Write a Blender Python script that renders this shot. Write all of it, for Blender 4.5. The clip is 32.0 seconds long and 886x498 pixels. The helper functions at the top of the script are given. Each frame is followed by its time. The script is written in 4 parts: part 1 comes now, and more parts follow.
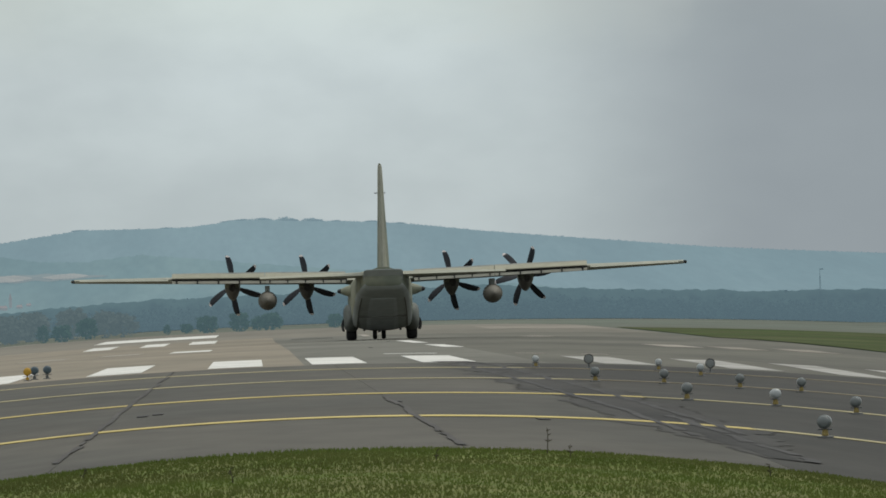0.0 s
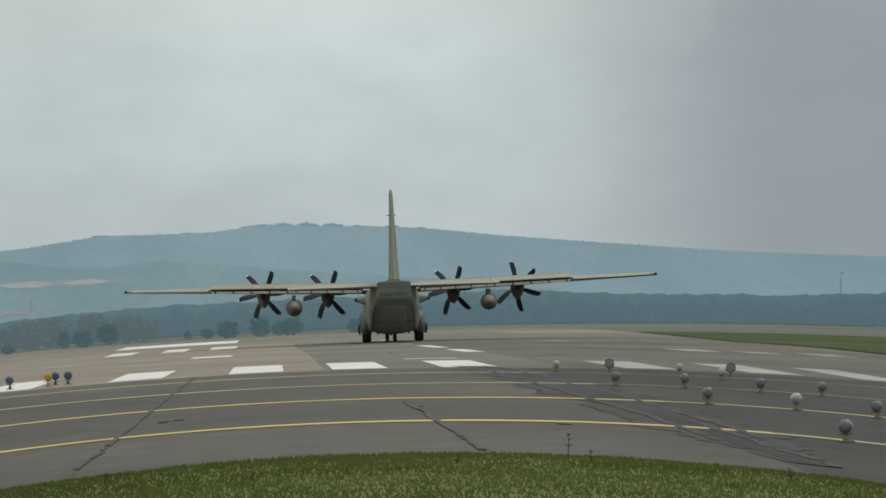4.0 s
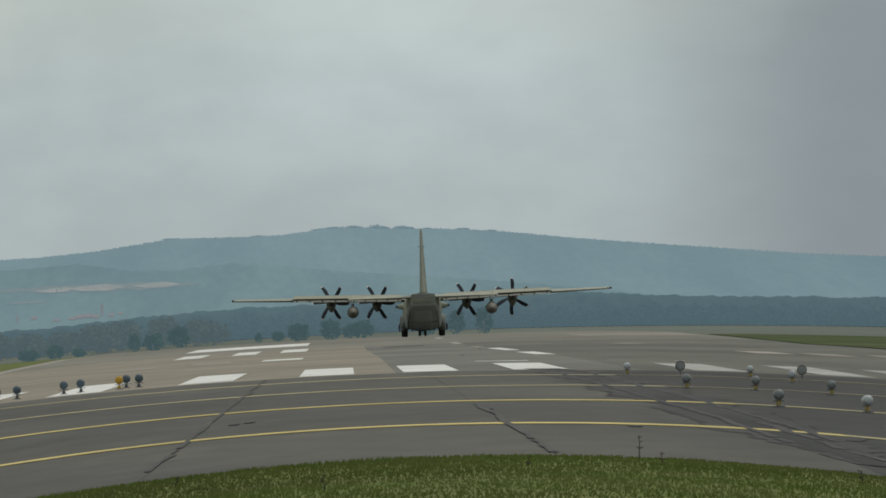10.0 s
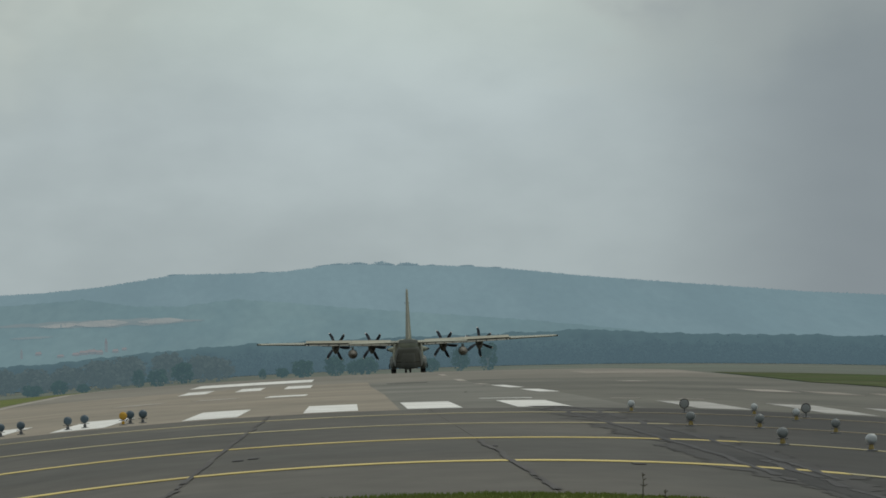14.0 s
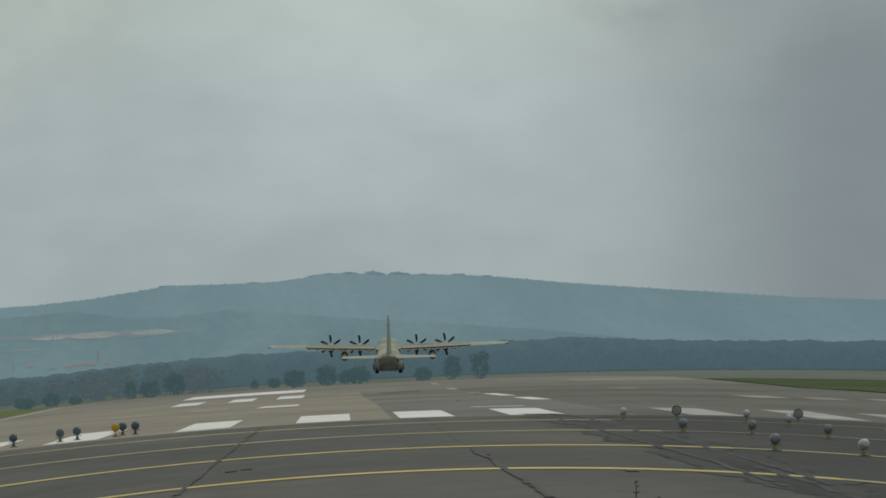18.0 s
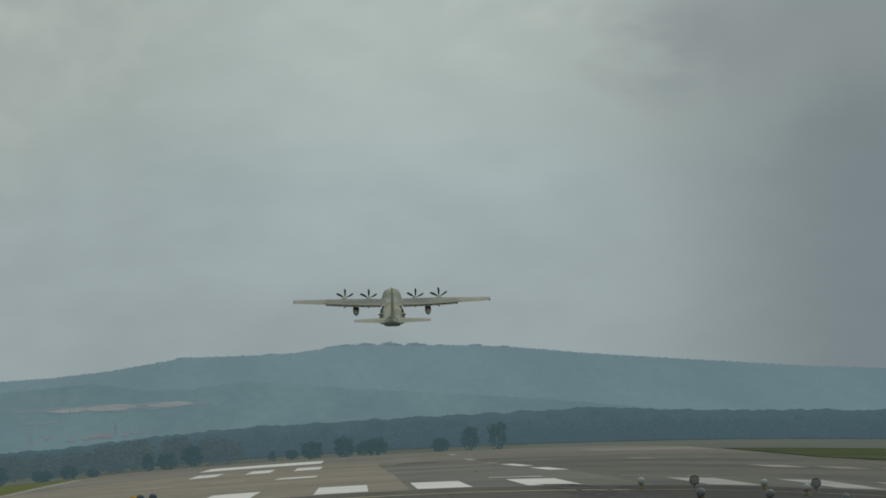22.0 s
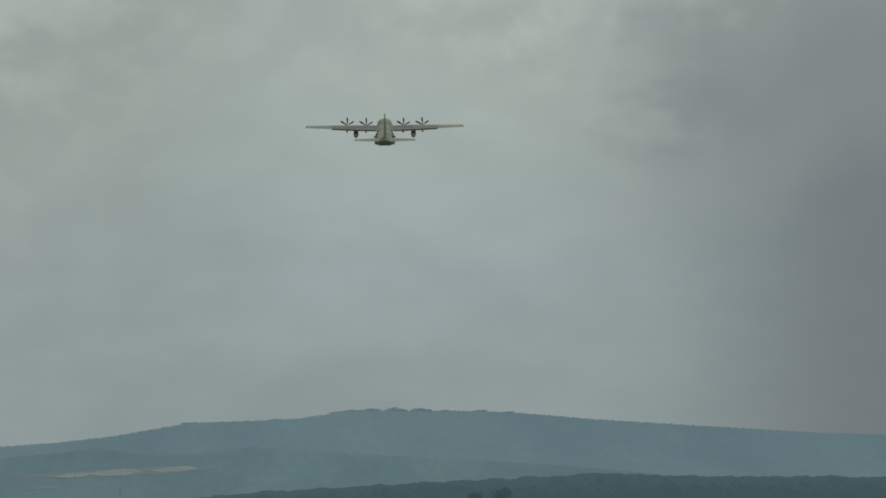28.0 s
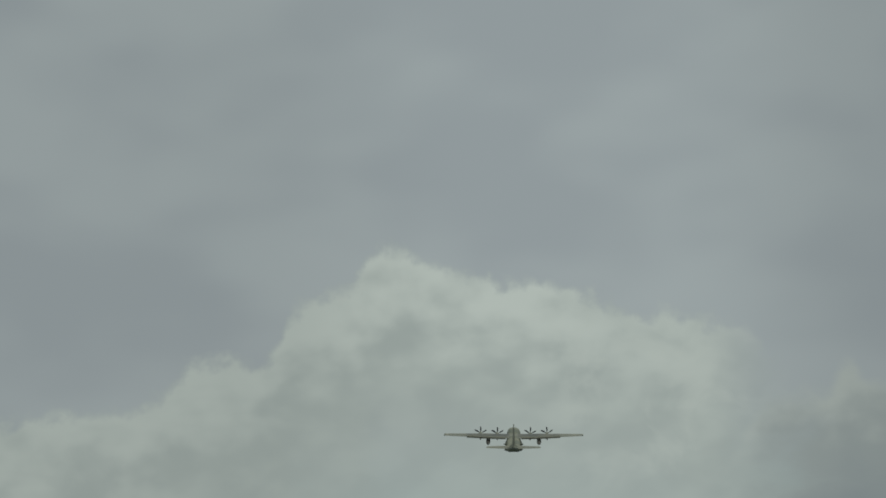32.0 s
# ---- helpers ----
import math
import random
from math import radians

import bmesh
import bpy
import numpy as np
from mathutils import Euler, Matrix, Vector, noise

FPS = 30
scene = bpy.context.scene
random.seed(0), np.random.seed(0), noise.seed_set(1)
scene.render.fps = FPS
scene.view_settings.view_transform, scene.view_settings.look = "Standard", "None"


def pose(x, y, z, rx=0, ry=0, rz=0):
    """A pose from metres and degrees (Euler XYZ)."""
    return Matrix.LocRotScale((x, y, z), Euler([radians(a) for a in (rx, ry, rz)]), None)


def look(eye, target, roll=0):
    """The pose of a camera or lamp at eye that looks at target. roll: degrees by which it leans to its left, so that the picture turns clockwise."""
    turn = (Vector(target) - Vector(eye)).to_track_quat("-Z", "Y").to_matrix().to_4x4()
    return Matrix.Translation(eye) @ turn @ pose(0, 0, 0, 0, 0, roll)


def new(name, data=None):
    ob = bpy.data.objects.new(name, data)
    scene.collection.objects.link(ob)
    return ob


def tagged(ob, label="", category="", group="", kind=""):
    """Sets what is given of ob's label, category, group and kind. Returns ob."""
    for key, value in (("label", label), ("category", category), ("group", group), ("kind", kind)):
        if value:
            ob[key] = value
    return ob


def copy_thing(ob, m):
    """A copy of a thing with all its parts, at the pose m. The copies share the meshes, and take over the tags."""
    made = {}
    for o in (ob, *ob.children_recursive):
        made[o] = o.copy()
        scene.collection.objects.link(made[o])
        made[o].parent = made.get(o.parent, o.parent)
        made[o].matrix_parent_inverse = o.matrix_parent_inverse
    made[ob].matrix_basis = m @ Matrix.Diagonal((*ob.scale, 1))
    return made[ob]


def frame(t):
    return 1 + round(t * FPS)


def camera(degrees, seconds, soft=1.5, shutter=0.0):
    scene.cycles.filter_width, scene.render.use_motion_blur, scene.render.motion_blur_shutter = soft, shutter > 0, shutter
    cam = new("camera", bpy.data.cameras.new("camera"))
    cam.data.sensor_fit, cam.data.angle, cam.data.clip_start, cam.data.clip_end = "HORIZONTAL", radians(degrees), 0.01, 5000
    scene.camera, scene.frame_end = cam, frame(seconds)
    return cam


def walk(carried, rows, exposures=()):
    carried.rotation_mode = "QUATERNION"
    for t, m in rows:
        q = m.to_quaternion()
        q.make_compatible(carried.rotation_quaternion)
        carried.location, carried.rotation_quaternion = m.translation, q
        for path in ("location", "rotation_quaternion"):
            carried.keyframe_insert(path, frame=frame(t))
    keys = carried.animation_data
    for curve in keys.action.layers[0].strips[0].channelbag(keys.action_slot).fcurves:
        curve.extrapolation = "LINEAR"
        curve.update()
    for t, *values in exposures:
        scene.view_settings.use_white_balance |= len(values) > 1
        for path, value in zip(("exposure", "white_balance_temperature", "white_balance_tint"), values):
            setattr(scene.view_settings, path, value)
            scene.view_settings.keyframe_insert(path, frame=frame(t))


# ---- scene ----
EYE = 1.63


def gaze(yaw, pitch, roll):
    return pose(0, 0, EYE, 90 + pitch, 0, yaw) @ pose(0, 0, 0, 0, 0, -roll)


cam = camera(7.477, 32.0, soft=1.7)
walk(cam, [(t, gaze(a, b, c)) for t, a, b, c in [
    (0, -1.620, 0.504, 1.72), (0.5, -1.644, 0.511, 1.79), (1, -1.697, 0.560, 1.60), (1.5, -1.707, 0.569, 1.79), (2, -1.635, 0.485, 1.86),
    (2.5, -1.596, 0.482, 1.80), (3, -1.654, 0.507, 1.92), (3.5, -1.489, 0.573, 1.79), (5.5, -1.294, 0.431, 1.94), (6, -1.157, 0.576, 1.88),
    (6.5, -1.073, 0.430, 1.93), (7, -0.986, 0.491, 1.77), (7.5, -0.914, 0.600, 1.75), (8, -0.983, 0.503, 1.89), (8.5, -0.899, 0.567, 1.89),
    (9, -0.936, 0.625, 1.89), (9.5, -0.878, 0.543, 1.92), (10, -0.852, 0.591, 1.87), (10.5, -0.768, 0.831, 1.71), (11, -0.761, 0.887, 1.68),
    (11.5, -0.642, 0.910, 1.58), (12, -0.727, 0.833, 1.68), (12.5, -0.773, 0.748, 1.82), (13, -0.721, 0.889, 1.62), (13.5, -0.798, 0.912, 1.60),
    (15.5, -0.890, 0.861, 1.98), (16, -0.979, 0.898, 1.99), (16.5, -0.877, 0.923, 2.08), (17, -0.834, 0.870, 2.23), (17.5, -0.912, 0.908, 2.33),
    (18, -0.903, 0.976, 2.17), (18.5, -0.869, 1.065, 2.35), (19, -0.776, 1.283, 2.16), (19.5, -0.854, 1.404, 2.22), (20, -0.798, 1.251, 2.40),
    (20.5, -0.725, 1.460, 2.19), (21, -0.735, 1.516, 2.09), (21.5, -0.718, 1.577, 2.22), (22, -0.786, 1.579, 2.44), (22.5, -0.788, 1.560, 2.32),
    (23, -0.776, 1.569, 2.32), (23.5, -0.794, 1.584, 2.27), (24, -0.832, 1.568, 2.26), (24.5, -0.778, 1.685, 2.21), (26.5, -0.738, 1.642, 2.23),
    (27, -0.783, 1.693, 2.32), (27.5, -0.780, 2.027, 2.34), (28, -0.761, 2.135, 2.28), (28.5, -0.592, 2.410, 2.53), (29, -0.437, 2.709, 2.73),
    (29.5, -0.711, 2.828, 2.49), (30, -0.534, 3.078, 2.40), (30.5, -0.347, 3.361, 2.40), (31, -0.432, 3.688, 2.40), (31.5, -0.299, 4.418, 2.40),
    (32, 0.286, 5.691, 2.40),
]], exposures=[
    (0, 0.30, 6580, 10), (3.5, 0.29, 6580, 10), (9, 0.14, 6560, 9), (11, 0.02, 6530, 8.5), (13, -0.01, 6500, 8), (17, -0.04, 6480, 7), (19, -0.21, 6480, 5.8), (21, -0.28, 6440, 5.6),
    (24, -0.32, 6360, 6.5), (26.5, -0.34, 6380, 5.5), (28, -0.48, 6460, 5), (31, -0.61, 6480, 3.5), (32, -0.61, 6380, 4)])

# ---- light ----


def build_sky():
    w = bpy.data.worlds.new("overcast_sky")
    scene.world = w
    w.use_nodes = True
    nt = w.node_tree
    N, L = nt.nodes, nt.links
    N.clear()

    def node(kind, **kw):
        n = N.new(kind)
        for key, v in kw.items():
            if key == "op":
                n.operation = v
        return n

    def math_(op, a, b=None, clamp=False):
        n = N.new("ShaderNodeMath")
        n.operation = op
        n.use_clamp = clamp
        for i, v in enumerate((a, b)):
            if v is None:
                continue
            if isinstance(v, (int, float)):
                n.inputs[i].default_value = v
            else:
                L.new(v, n.inputs[i])
        return n.outputs[0]

    def step(v, lo, hi):
        n = N.new("ShaderNodeMapRange")
        n.interpolation_type = "SMOOTHSTEP"
        L.new(v, n.inputs[0])
        n.inputs[1].default_value, n.inputs[2].default_value = lo, hi
        return n.outputs[0]

    def mix(f, a, b):
        n = N.new("ShaderNodeMix")
        n.data_type = "RGBA"
        if isinstance(f, float):
            n.inputs[0].default_value = f
        else:
            L.new(f, n.inputs[0])
        for s, v in ((6, a), (7, b)):
            if isinstance(v, tuple):
                n.inputs[s].default_value = (*v, 1)
            else:
                L.new(v, n.inputs[s])
        return n.outputs[2]

    co = N.new("ShaderNodeTexCoord")
    sep = N.new("ShaderNodeSeparateXYZ")
    L.new(co.outputs["Generated"], sep.inputs[0])
    # azimuth from the runway's axis and elevation, both in degrees
    az = math_("MULTIPLY", math_("ARCTAN2", sep.outputs[0], sep.outputs[1]), 57.296)
    el = math_("MULTIPLY", math_("ARCSINE", sep.outputs[2]), 57.296)
    comb = N.new("ShaderNodeCombineXYZ")
    L.new(az, comb.inputs[0])
    L.new(el, comb.inputs[1])

    def noise_(scale, detail, rough, stretch=1.0, off=0.0, warp=0.0):
        m = N.new("ShaderNodeMapping")
        m.inputs["Location"].default_value = (off, off * 0.7, 0)
        m.inputs["Scale"].default_value = (1, stretch, 1)
        L.new(comb.outputs[0], m.inputs[0])
        n = N.new("ShaderNodeTexNoise")
        n.inputs["Scale"].default_value, n.inputs["Detail"].default_value = scale, detail
        n.inputs["Roughness"].default_value = rough
        n.inputs["Distortion"].default_value = warp
        L.new(m.outputs[0], n.inputs["Vector"])
        return n.outputs["Fac"]

    # broad soft banks of stratus
    broad = noise_(0.45, 2, 0.45, 1.9, 3.0)
    fine = noise_(1.5, 4, 0.5, 1.8, 11.0)
    tone = math_("ADD", math_("MULTIPLY", broad, 0.58), math_("MULTIPLY", fine, 0.42))
    base = mix(step(tone, 0.30, 0.70), SKY_DARK, SKY_LIGHT)
    # the lens's dark right side, put into the sky as a dimmer span of azimuth
    side = math_("MULTIPLY", step(math_("ADD", az, math_("MULTIPLY", math_("SUBTRACT", broad, 0.5), 1.0)), 2.0, 4.5), step(az, 9.0, 5.6))
    # the cloud thins upwards and turns a little warmer
    def warm_grey(c):
        n = N.new("ShaderNodeVectorMath")
        n.operation = "MULTIPLY"
        L.new(c, n.inputs[0])
        n.inputs[1].default_value = (1.0, 1.0, 0.94)
        return n.outputs[0]
    gain = N.new("ShaderNodeVectorMath")
    gain.operation = "SCALE"
    L.new(base, gain.inputs[0])
    L.new(math_("ADD", math_("ADD", 0.95, math_("MULTIPLY", step(el, 0.6, 1.6), 0.06)), math_("MULTIPLY", step(el, 2.0, 3.6), 0.13)), gain.inputs["Scale"])
    base = mix(step(el, 1.9, 3.2), gain.outputs[0], warm_grey(gain.outputs[0]))
    base = mix(math_("MULTIPLY", side, 0.70), base, (0.20, 0.23, 0.26))

    def skyline(outline):
        """Upper outline of a cloud bank by azimuth."""
        curve = N.new("ShaderNodeFloatCurve")
        c = curve.mapping.curves[0]
        pts = [((a + 5) / 10, (e - 3) / 4) for a, e in outline]
        c.points[0].location, c.points[1].location = pts[0], pts[-1]
        for p in pts[1:-1]:
            c.points.new(*p)
        for p in c.points:
            p.handle_type = "AUTO"
        curve.mapping.update()
        L.new(math_("DIVIDE", math_("ADD", az, 5.0), 10.0, True), curve.inputs[1])
        return math_("ADD", math_("MULTIPLY", curve.outputs[0], 4.0), 3.0)

    # the cumulus bank above the hill, its outline broken up by noise
    top = skyline([(-5.0, 4.25), (-3.6, 4.45), (-2.8, 4.5), (-2.4, 4.88), (-1.85, 4.85), (-1.56, 5.28), (-1.1, 5.42), (-0.8, 5.74), (-0.4, 5.62),
                   (0.1, 5.44), (0.7, 5.36), (1.05, 5.24), (1.6, 5.1), (2.05, 5.0), (2.5, 4.65), (3.1, 4.2), (5.0, 4.0)])
    puff = math_("ADD", math_("MULTIPLY", math_("SUBTRACT", noise_(2.0, 4, 0.55, 1.0, 5.0, 0.2), 0.5), 0.45),
                 math_("MULTIPLY", math_("SUBTRACT", noise_(6.0, 3, 0.5, 1.0, 8.0, 0.1), 0.5), 0.28))
    depth = math_("SUBTRACT", math_("ADD", top, puff), el)
    inside = math_("MULTIPLY", step(depth, -0.05, 0.14), step(az, 2.75, 1.8))
    lump = noise_(1.9, 2.5, 0.45, 1.4, 21.0, 0.1)
    rim = math_("MULTIPLY", inside, step(math_("ADD", depth, math_("MULTIPLY", math_("SUBTRACT", lump, 0.5), 1.8)), 0.95, 0.0))
    shade = step(math_("ADD", lump, math_("MULTIPLY", depth, 0.05)), 0.38, 0.72)
    body = mix(shade, (0.515, 0.562, 0.532), (0.462, 0.508, 0.486))
    crest = math_("ADD", 0.52, math_("MULTIPLY", 0.4, math_("MULTIPLY", step(az, -1.6, -0.8), step(az, 1.4, 0.5))))
    body = mix(math_("MULTIPLY", rim, crest), body, (0.650, 0.696, 0.650))
    # sunlit lumps on its flank
    knob = math_("MULTIPLY", step(noise_(1.5, 4, 0.5, 1.25, 33.0, 0.3), 0.47, 0.66), math_("MULTIPLY", step(az, 0.1, 1.0), step(el, 3.25, 3.9)))
    body = mix(math_("MULTIPLY", knob, 0.6), body, (0.612, 0.655, 0.612))
    # the bank melts into the stratus lower down
    solid = math_("MULTIPLY", inside, step(depth, 2.9, 0.9))
    above = mix(step(el, 3.3, 4.6), base, mix(step(broad, 0.35, 0.65), (0.420, 0.458, 0.482), (0.480, 0.522, 0.536)))
    view = mix(solid, above, body)
    # a second, darker bank to its right with a heavy blue-grey base
    top2 = skyline([(-5.0, 3.0), (1.5, 3.1), (2.1, 3.9), (2.28, 4.2), (2.46, 4.38), (2.9, 4.42), (3.12, 4.58), (3.3, 4.45), (3.66, 4.5), (3.9, 4.8), (5.0, 4.95)])
    depth2 = math_("SUBTRACT", math_("ADD", top2, math_("MULTIPLY", puff, 0.7)), el)
    ragged = math_("ADD", az, math_("MULTIPLY", math_("SUBTRACT", fine, 0.5), 2.4))
    inside2 = math_("MULTIPLY", step(depth2, -0.05, 0.16), step(ragged, 1.8, 2.9))
    rim2 = step(math_("ADD", depth2, math_("MULTIPLY", math_("SUBTRACT", lump, 0.5), 1.0)), 0.55, 0.0)
    heavy = math_("MULTIPLY", math_("MULTIPLY", step(depth2, 0.35, 1.35), step(depth2, 2.3, 1.2)), step(ragged, 2.1, 3.3))
    body2 = mix(math_("MULTIPLY", rim2, 0.8), (0.410, 0.450, 0.442), (0.565, 0.605, 0.570))
    body2 = mix(math_("MULTIPLY", heavy, 0.6), body2, (0.300, 0.340, 0.365))
    view = mix(math_("MULTIPLY", inside2, step(depth2, 2.5, 1.2)), view, body2)
    # the same right-hand dimming over the cloud banks
    view = mix(math_("MULTIPLY", side, 0.16), view, (0.20, 0.23, 0.25))
    # the sky is brightened over the runway's axis, like the lens's brighter middle
    axis_gain = N.new("ShaderNodeVectorMath")
    axis_gain.operation = "SCALE"
    L.new(view, axis_gain.inputs[0])
    axis = math_("MULTIPLY", step(az, -2.2, 0.2), step(az, 3.2, 1.5))
    L.new(math_("ADD", 0.945, math_("MULTIPLY", math_("MULTIPLY", axis, 0.115), step(el, 0.9, 2.4))), axis_gain.inputs["Scale"])
    view = axis_gain.outputs[0]

    # overcast dome: the zenith is brighter than the horizon, tinted by the daylight sky above the cloud
    sky = N.new("ShaderNodeTexSky")
    sky.sky_type = "NISHITA"
    sky.sun_disc = False
    sky.sun_elevation, sky.sun_rotation = radians(58), radians(50)
    veil = N.new("ShaderNodeVectorMath")
    veil.operation = "SCALE"
    L.new(sky.outputs[0], veil.inputs[0])
    veil.inputs["Scale"].default_value = 0.05
    dome = mix(0.9, veil.outputs[0], (0.82, 0.86, 0.86))
    total = mix(step(el, 8.5, 55.0), view, dome)
    bg = N.new("ShaderNodeBackground")
    L.new(total, bg.inputs[0])
    bg.inputs[1].default_value = 1.0
    out = N.new("ShaderNodeOutputWorld")
    L.new(bg.outputs[0], out.inputs[0])


SKY_DARK, SKY_LIGHT = (0.396, 0.452, 0.466), (0.448, 0.509, 0.522)
build_sky()

sun = new("sun", bpy.data.lights.new("sun", "SUN"))
sun.data.energy, sun.data.angle, sun.data.color = 1.3, radians(14), (1.0, 0.95, 0.87)
sun.matrix_world = look((52, 44, 112), (0, 0, 0))

# ---- materials ----


def mat(name, col, rough=0.7, metal=0.0, var=0.25, scale=1.0, bump=0.0, second=None, patch=0.0, glow=0.0, island=0.0, spec=0.3, stretch=(1, 1, 1), obj=False, thin=0.0):
    """A surface whose colour varies at two scales, with an optional second tone in patches."""
    m = bpy.data.materials.new(name)
    m.use_nodes = True
    nt = m.node_tree
    N, L = nt.nodes, nt.links
    b = N["Principled BSDF"]
    b.inputs["Roughness"].default_value, b.inputs["Metallic"].default_value = rough, metal
    b.inputs["Specular IOR Level"].default_value = spec
    tc = N.new("ShaderNodeTexCoord")
    mp = N.new("ShaderNodeMapping")
    mp.inputs["Scale"].default_value = stretch
    L.new(tc.outputs["Object"], mp.inputs[0])

    def nz(s, d, r=0.6):
        n = N.new("ShaderNodeTexNoise")
        n.inputs["Scale"].default_value, n.inputs["Detail"].default_value, n.inputs["Roughness"].default_value = s, d, r
        L.new(mp.outputs[0], n.inputs["Vector"])
        return n.outputs["Fac"]

    def mx(f, a, bb, mode="MIX"):
        n = N.new("ShaderNodeMix")
        n.data_type, n.blend_type = "RGBA", mode
        if isinstance(f, float):
            n.inputs[0].default_value = f
        else:
            L.new(f, n.inputs[0])
        for s, v in ((6, a), (7, bb)):
            if isinstance(v, tuple):
                n.inputs[s].default_value = (*v, 1)
            else:
                L.new(v, n.inputs[s])
        return n.outputs[2]

    def rng(v, lo, hi, a=0.0, c=1.0):
        n = N.new("ShaderNodeMapRange")
        L.new(v, n.inputs[0])
        for i, q in enumerate((lo, hi, a, c)):
            n.inputs[i + 1].default_value = q
        return n.outputs[0]

    color = tuple(col)
    if second:
        color = mx(rng(nz(patch, 4), 0.44, 0.56), tuple(col), tuple(second))
    lo = rng(nz(scale * 0.13, 4), 0.3, 0.7, 1 - var, 1 + var)
    hi = rng(nz(scale * 2.1, 6), 0.3, 0.7, 1 - var * 0.6, 1 + var * 0.6)
    mul = N.new("ShaderNodeMath")
    mul.operation = "MULTIPLY"
    L.new(lo, mul.inputs[0])
    L.new(hi, mul.inputs[1])
    val = mul.outputs[0]
    if island or obj:
        if obj:
            r = N.new("ShaderNodeObjectInfo").outputs["Random"]
        else:
            r = N.new("ShaderNodeNewGeometry").outputs["Random Per Island"]
        m2 = N.new("ShaderNodeMath")
        m2.operation = "MULTIPLY"
        L.new(val, m2.inputs[0])
        L.new(rng(r, 0, 1, 1 - (island or 0.15), 1 + (island or 0.15)), m2.inputs[1])
        val = m2.outputs[0]
    sc = N.new("ShaderNodeVectorMath")
    sc.operation = "SCALE"
    if isinstance(color, tuple):
        sc.inputs[0].default_value = color
    else:
        L.new(color, sc.inputs[0])
    L.new(val, sc.inputs["Scale"])
    L.new(sc.outputs[0], b.inputs["Base Color"])
    if thin:
        # thin leaves let part of the light through
        tr = N.new("ShaderNodeBsdfTranslucent")
        L.new(sc.outputs[0], tr.inputs[0])
        ms = N.new("ShaderNodeMixShader")
        ms.inputs[0].default_value = thin
        L.new(b.outputs[0], ms.inputs[1])
        L.new(tr.outputs[0], ms.inputs[2])
        L.new(ms.outputs[0], N["Material Output"].inputs[0])
    # even emission, used to put distance haze on far surfaces
    if glow:
        b.inputs["Emission Color"].default_value = (*glow, 1)
        b.inputs["Emission Strength"].default_value = 1.0
    if bump:
        bp = N.new("ShaderNodeBump")
        bp.inputs["Strength"].default_value, bp.inputs["Distance"].default_value = 0.6, bump
        L.new(nz(scale * 3, 5), bp.inputs["Height"])
        L.new(bp.outputs[0], b.inputs["Normal"])
    return m


GRASS = mat("grass", (0.082, 0.108, 0.028), 0.95, var=0.22, scale=0.8, second=(0.108, 0.116, 0.042), patch=0.35, spec=0.05)
# grass darkened to olive, standing in for the lens's vignette on the right
DIM_GRASS = mat("lens_dimmed_grass", (0.040, 0.060, 0.018), 0.95, var=0.3, scale=0.4, second=(0.056, 0.064, 0.028), patch=0.06, spec=0.05)
# field green dulled and blued: distance haze mixed into the base colour
FIELD = mat("field_grass", (0.100, 0.118, 0.098), 0.95, var=0.2, scale=0.05, second=(0.116, 0.126, 0.106), patch=0.012, spec=0.05)
BLADE_GREEN = mat("grass_blades", (0.094, 0.126, 0.031), 0.9, var=0.2, scale=0.9, second=(0.108, 0.126, 0.040), patch=0.3, island=0.05, spec=0.05, thin=0.4)
ASPHALT = mat("asphalt", (0.066, 0.065, 0.057), 0.9, var=0.22, scale=0.5, second=(0.079, 0.075, 0.064), patch=0.06, spec=0.15, stretch=(1, 0.3, 1))
# same asphalt made darker: the lens's right-hand falloff put into the colour
ASPHALT_DARK = mat("lens_dimmed_asphalt", (0.041, 0.041, 0.037), 0.9, var=0.24, scale=0.5, second=(0.051, 0.049, 0.043), patch=0.06, spec=0.15, stretch=(1, 0.3, 1))
# right of the centreline, kept darker in place of the lens's vignette
RUNWAY = mat("runway_asphalt", (0.106, 0.104, 0.086), 0.9, var=0.2, scale=0.35, second=(0.084, 0.083, 0.070), patch=0.05, spec=0.15, stretch=(1, 0.25, 1))
# tan of the far surface, greyed a little for the haze over it
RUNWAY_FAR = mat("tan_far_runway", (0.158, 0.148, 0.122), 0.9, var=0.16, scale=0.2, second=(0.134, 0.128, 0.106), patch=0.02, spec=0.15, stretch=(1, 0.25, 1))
# left of the centreline, the same asphalt without that dimming
RUNWAY_PALE = mat("pale_runway_asphalt", (0.134, 0.133, 0.113), 0.9, var=0.2, scale=0.35, second=(0.110, 0.109, 0.093), patch=0.05, spec=0.15, stretch=(1, 0.25, 1))
SOILED = mat("soiled_asphalt", (0.024, 0.024, 0.022), 0.85, var=0.32, scale=0.9, second=(0.034, 0.033, 0.030), patch=0.12, spec=0.2, stretch=(1, 0.3, 1))
STAINED = mat("stained_asphalt", (0.037, 0.036, 0.033), 0.85, var=0.28, scale=0.7, second=(0.046, 0.045, 0.040), patch=0.10, spec=0.2, stretch=(1, 0.3, 1))
CONCRETE = mat("tan_concrete", (0.208, 0.184, 0.143), 0.9, var=0.16, scale=0.4, second=(0.172, 0.154, 0.120), patch=0.05, spec=0.15, stretch=(1, 0.3, 1))
WHITE = mat("white_marking", (0.56, 0.56, 0.53), 0.75, var=0.16, scale=1.6, second=(0.48, 0.475, 0.44), patch=0.5, spec=0.2)
FAINT = mat("faded_white_marking", (0.185, 0.168, 0.140), 0.85, var=0.2, scale=1.2, spec=0.2)
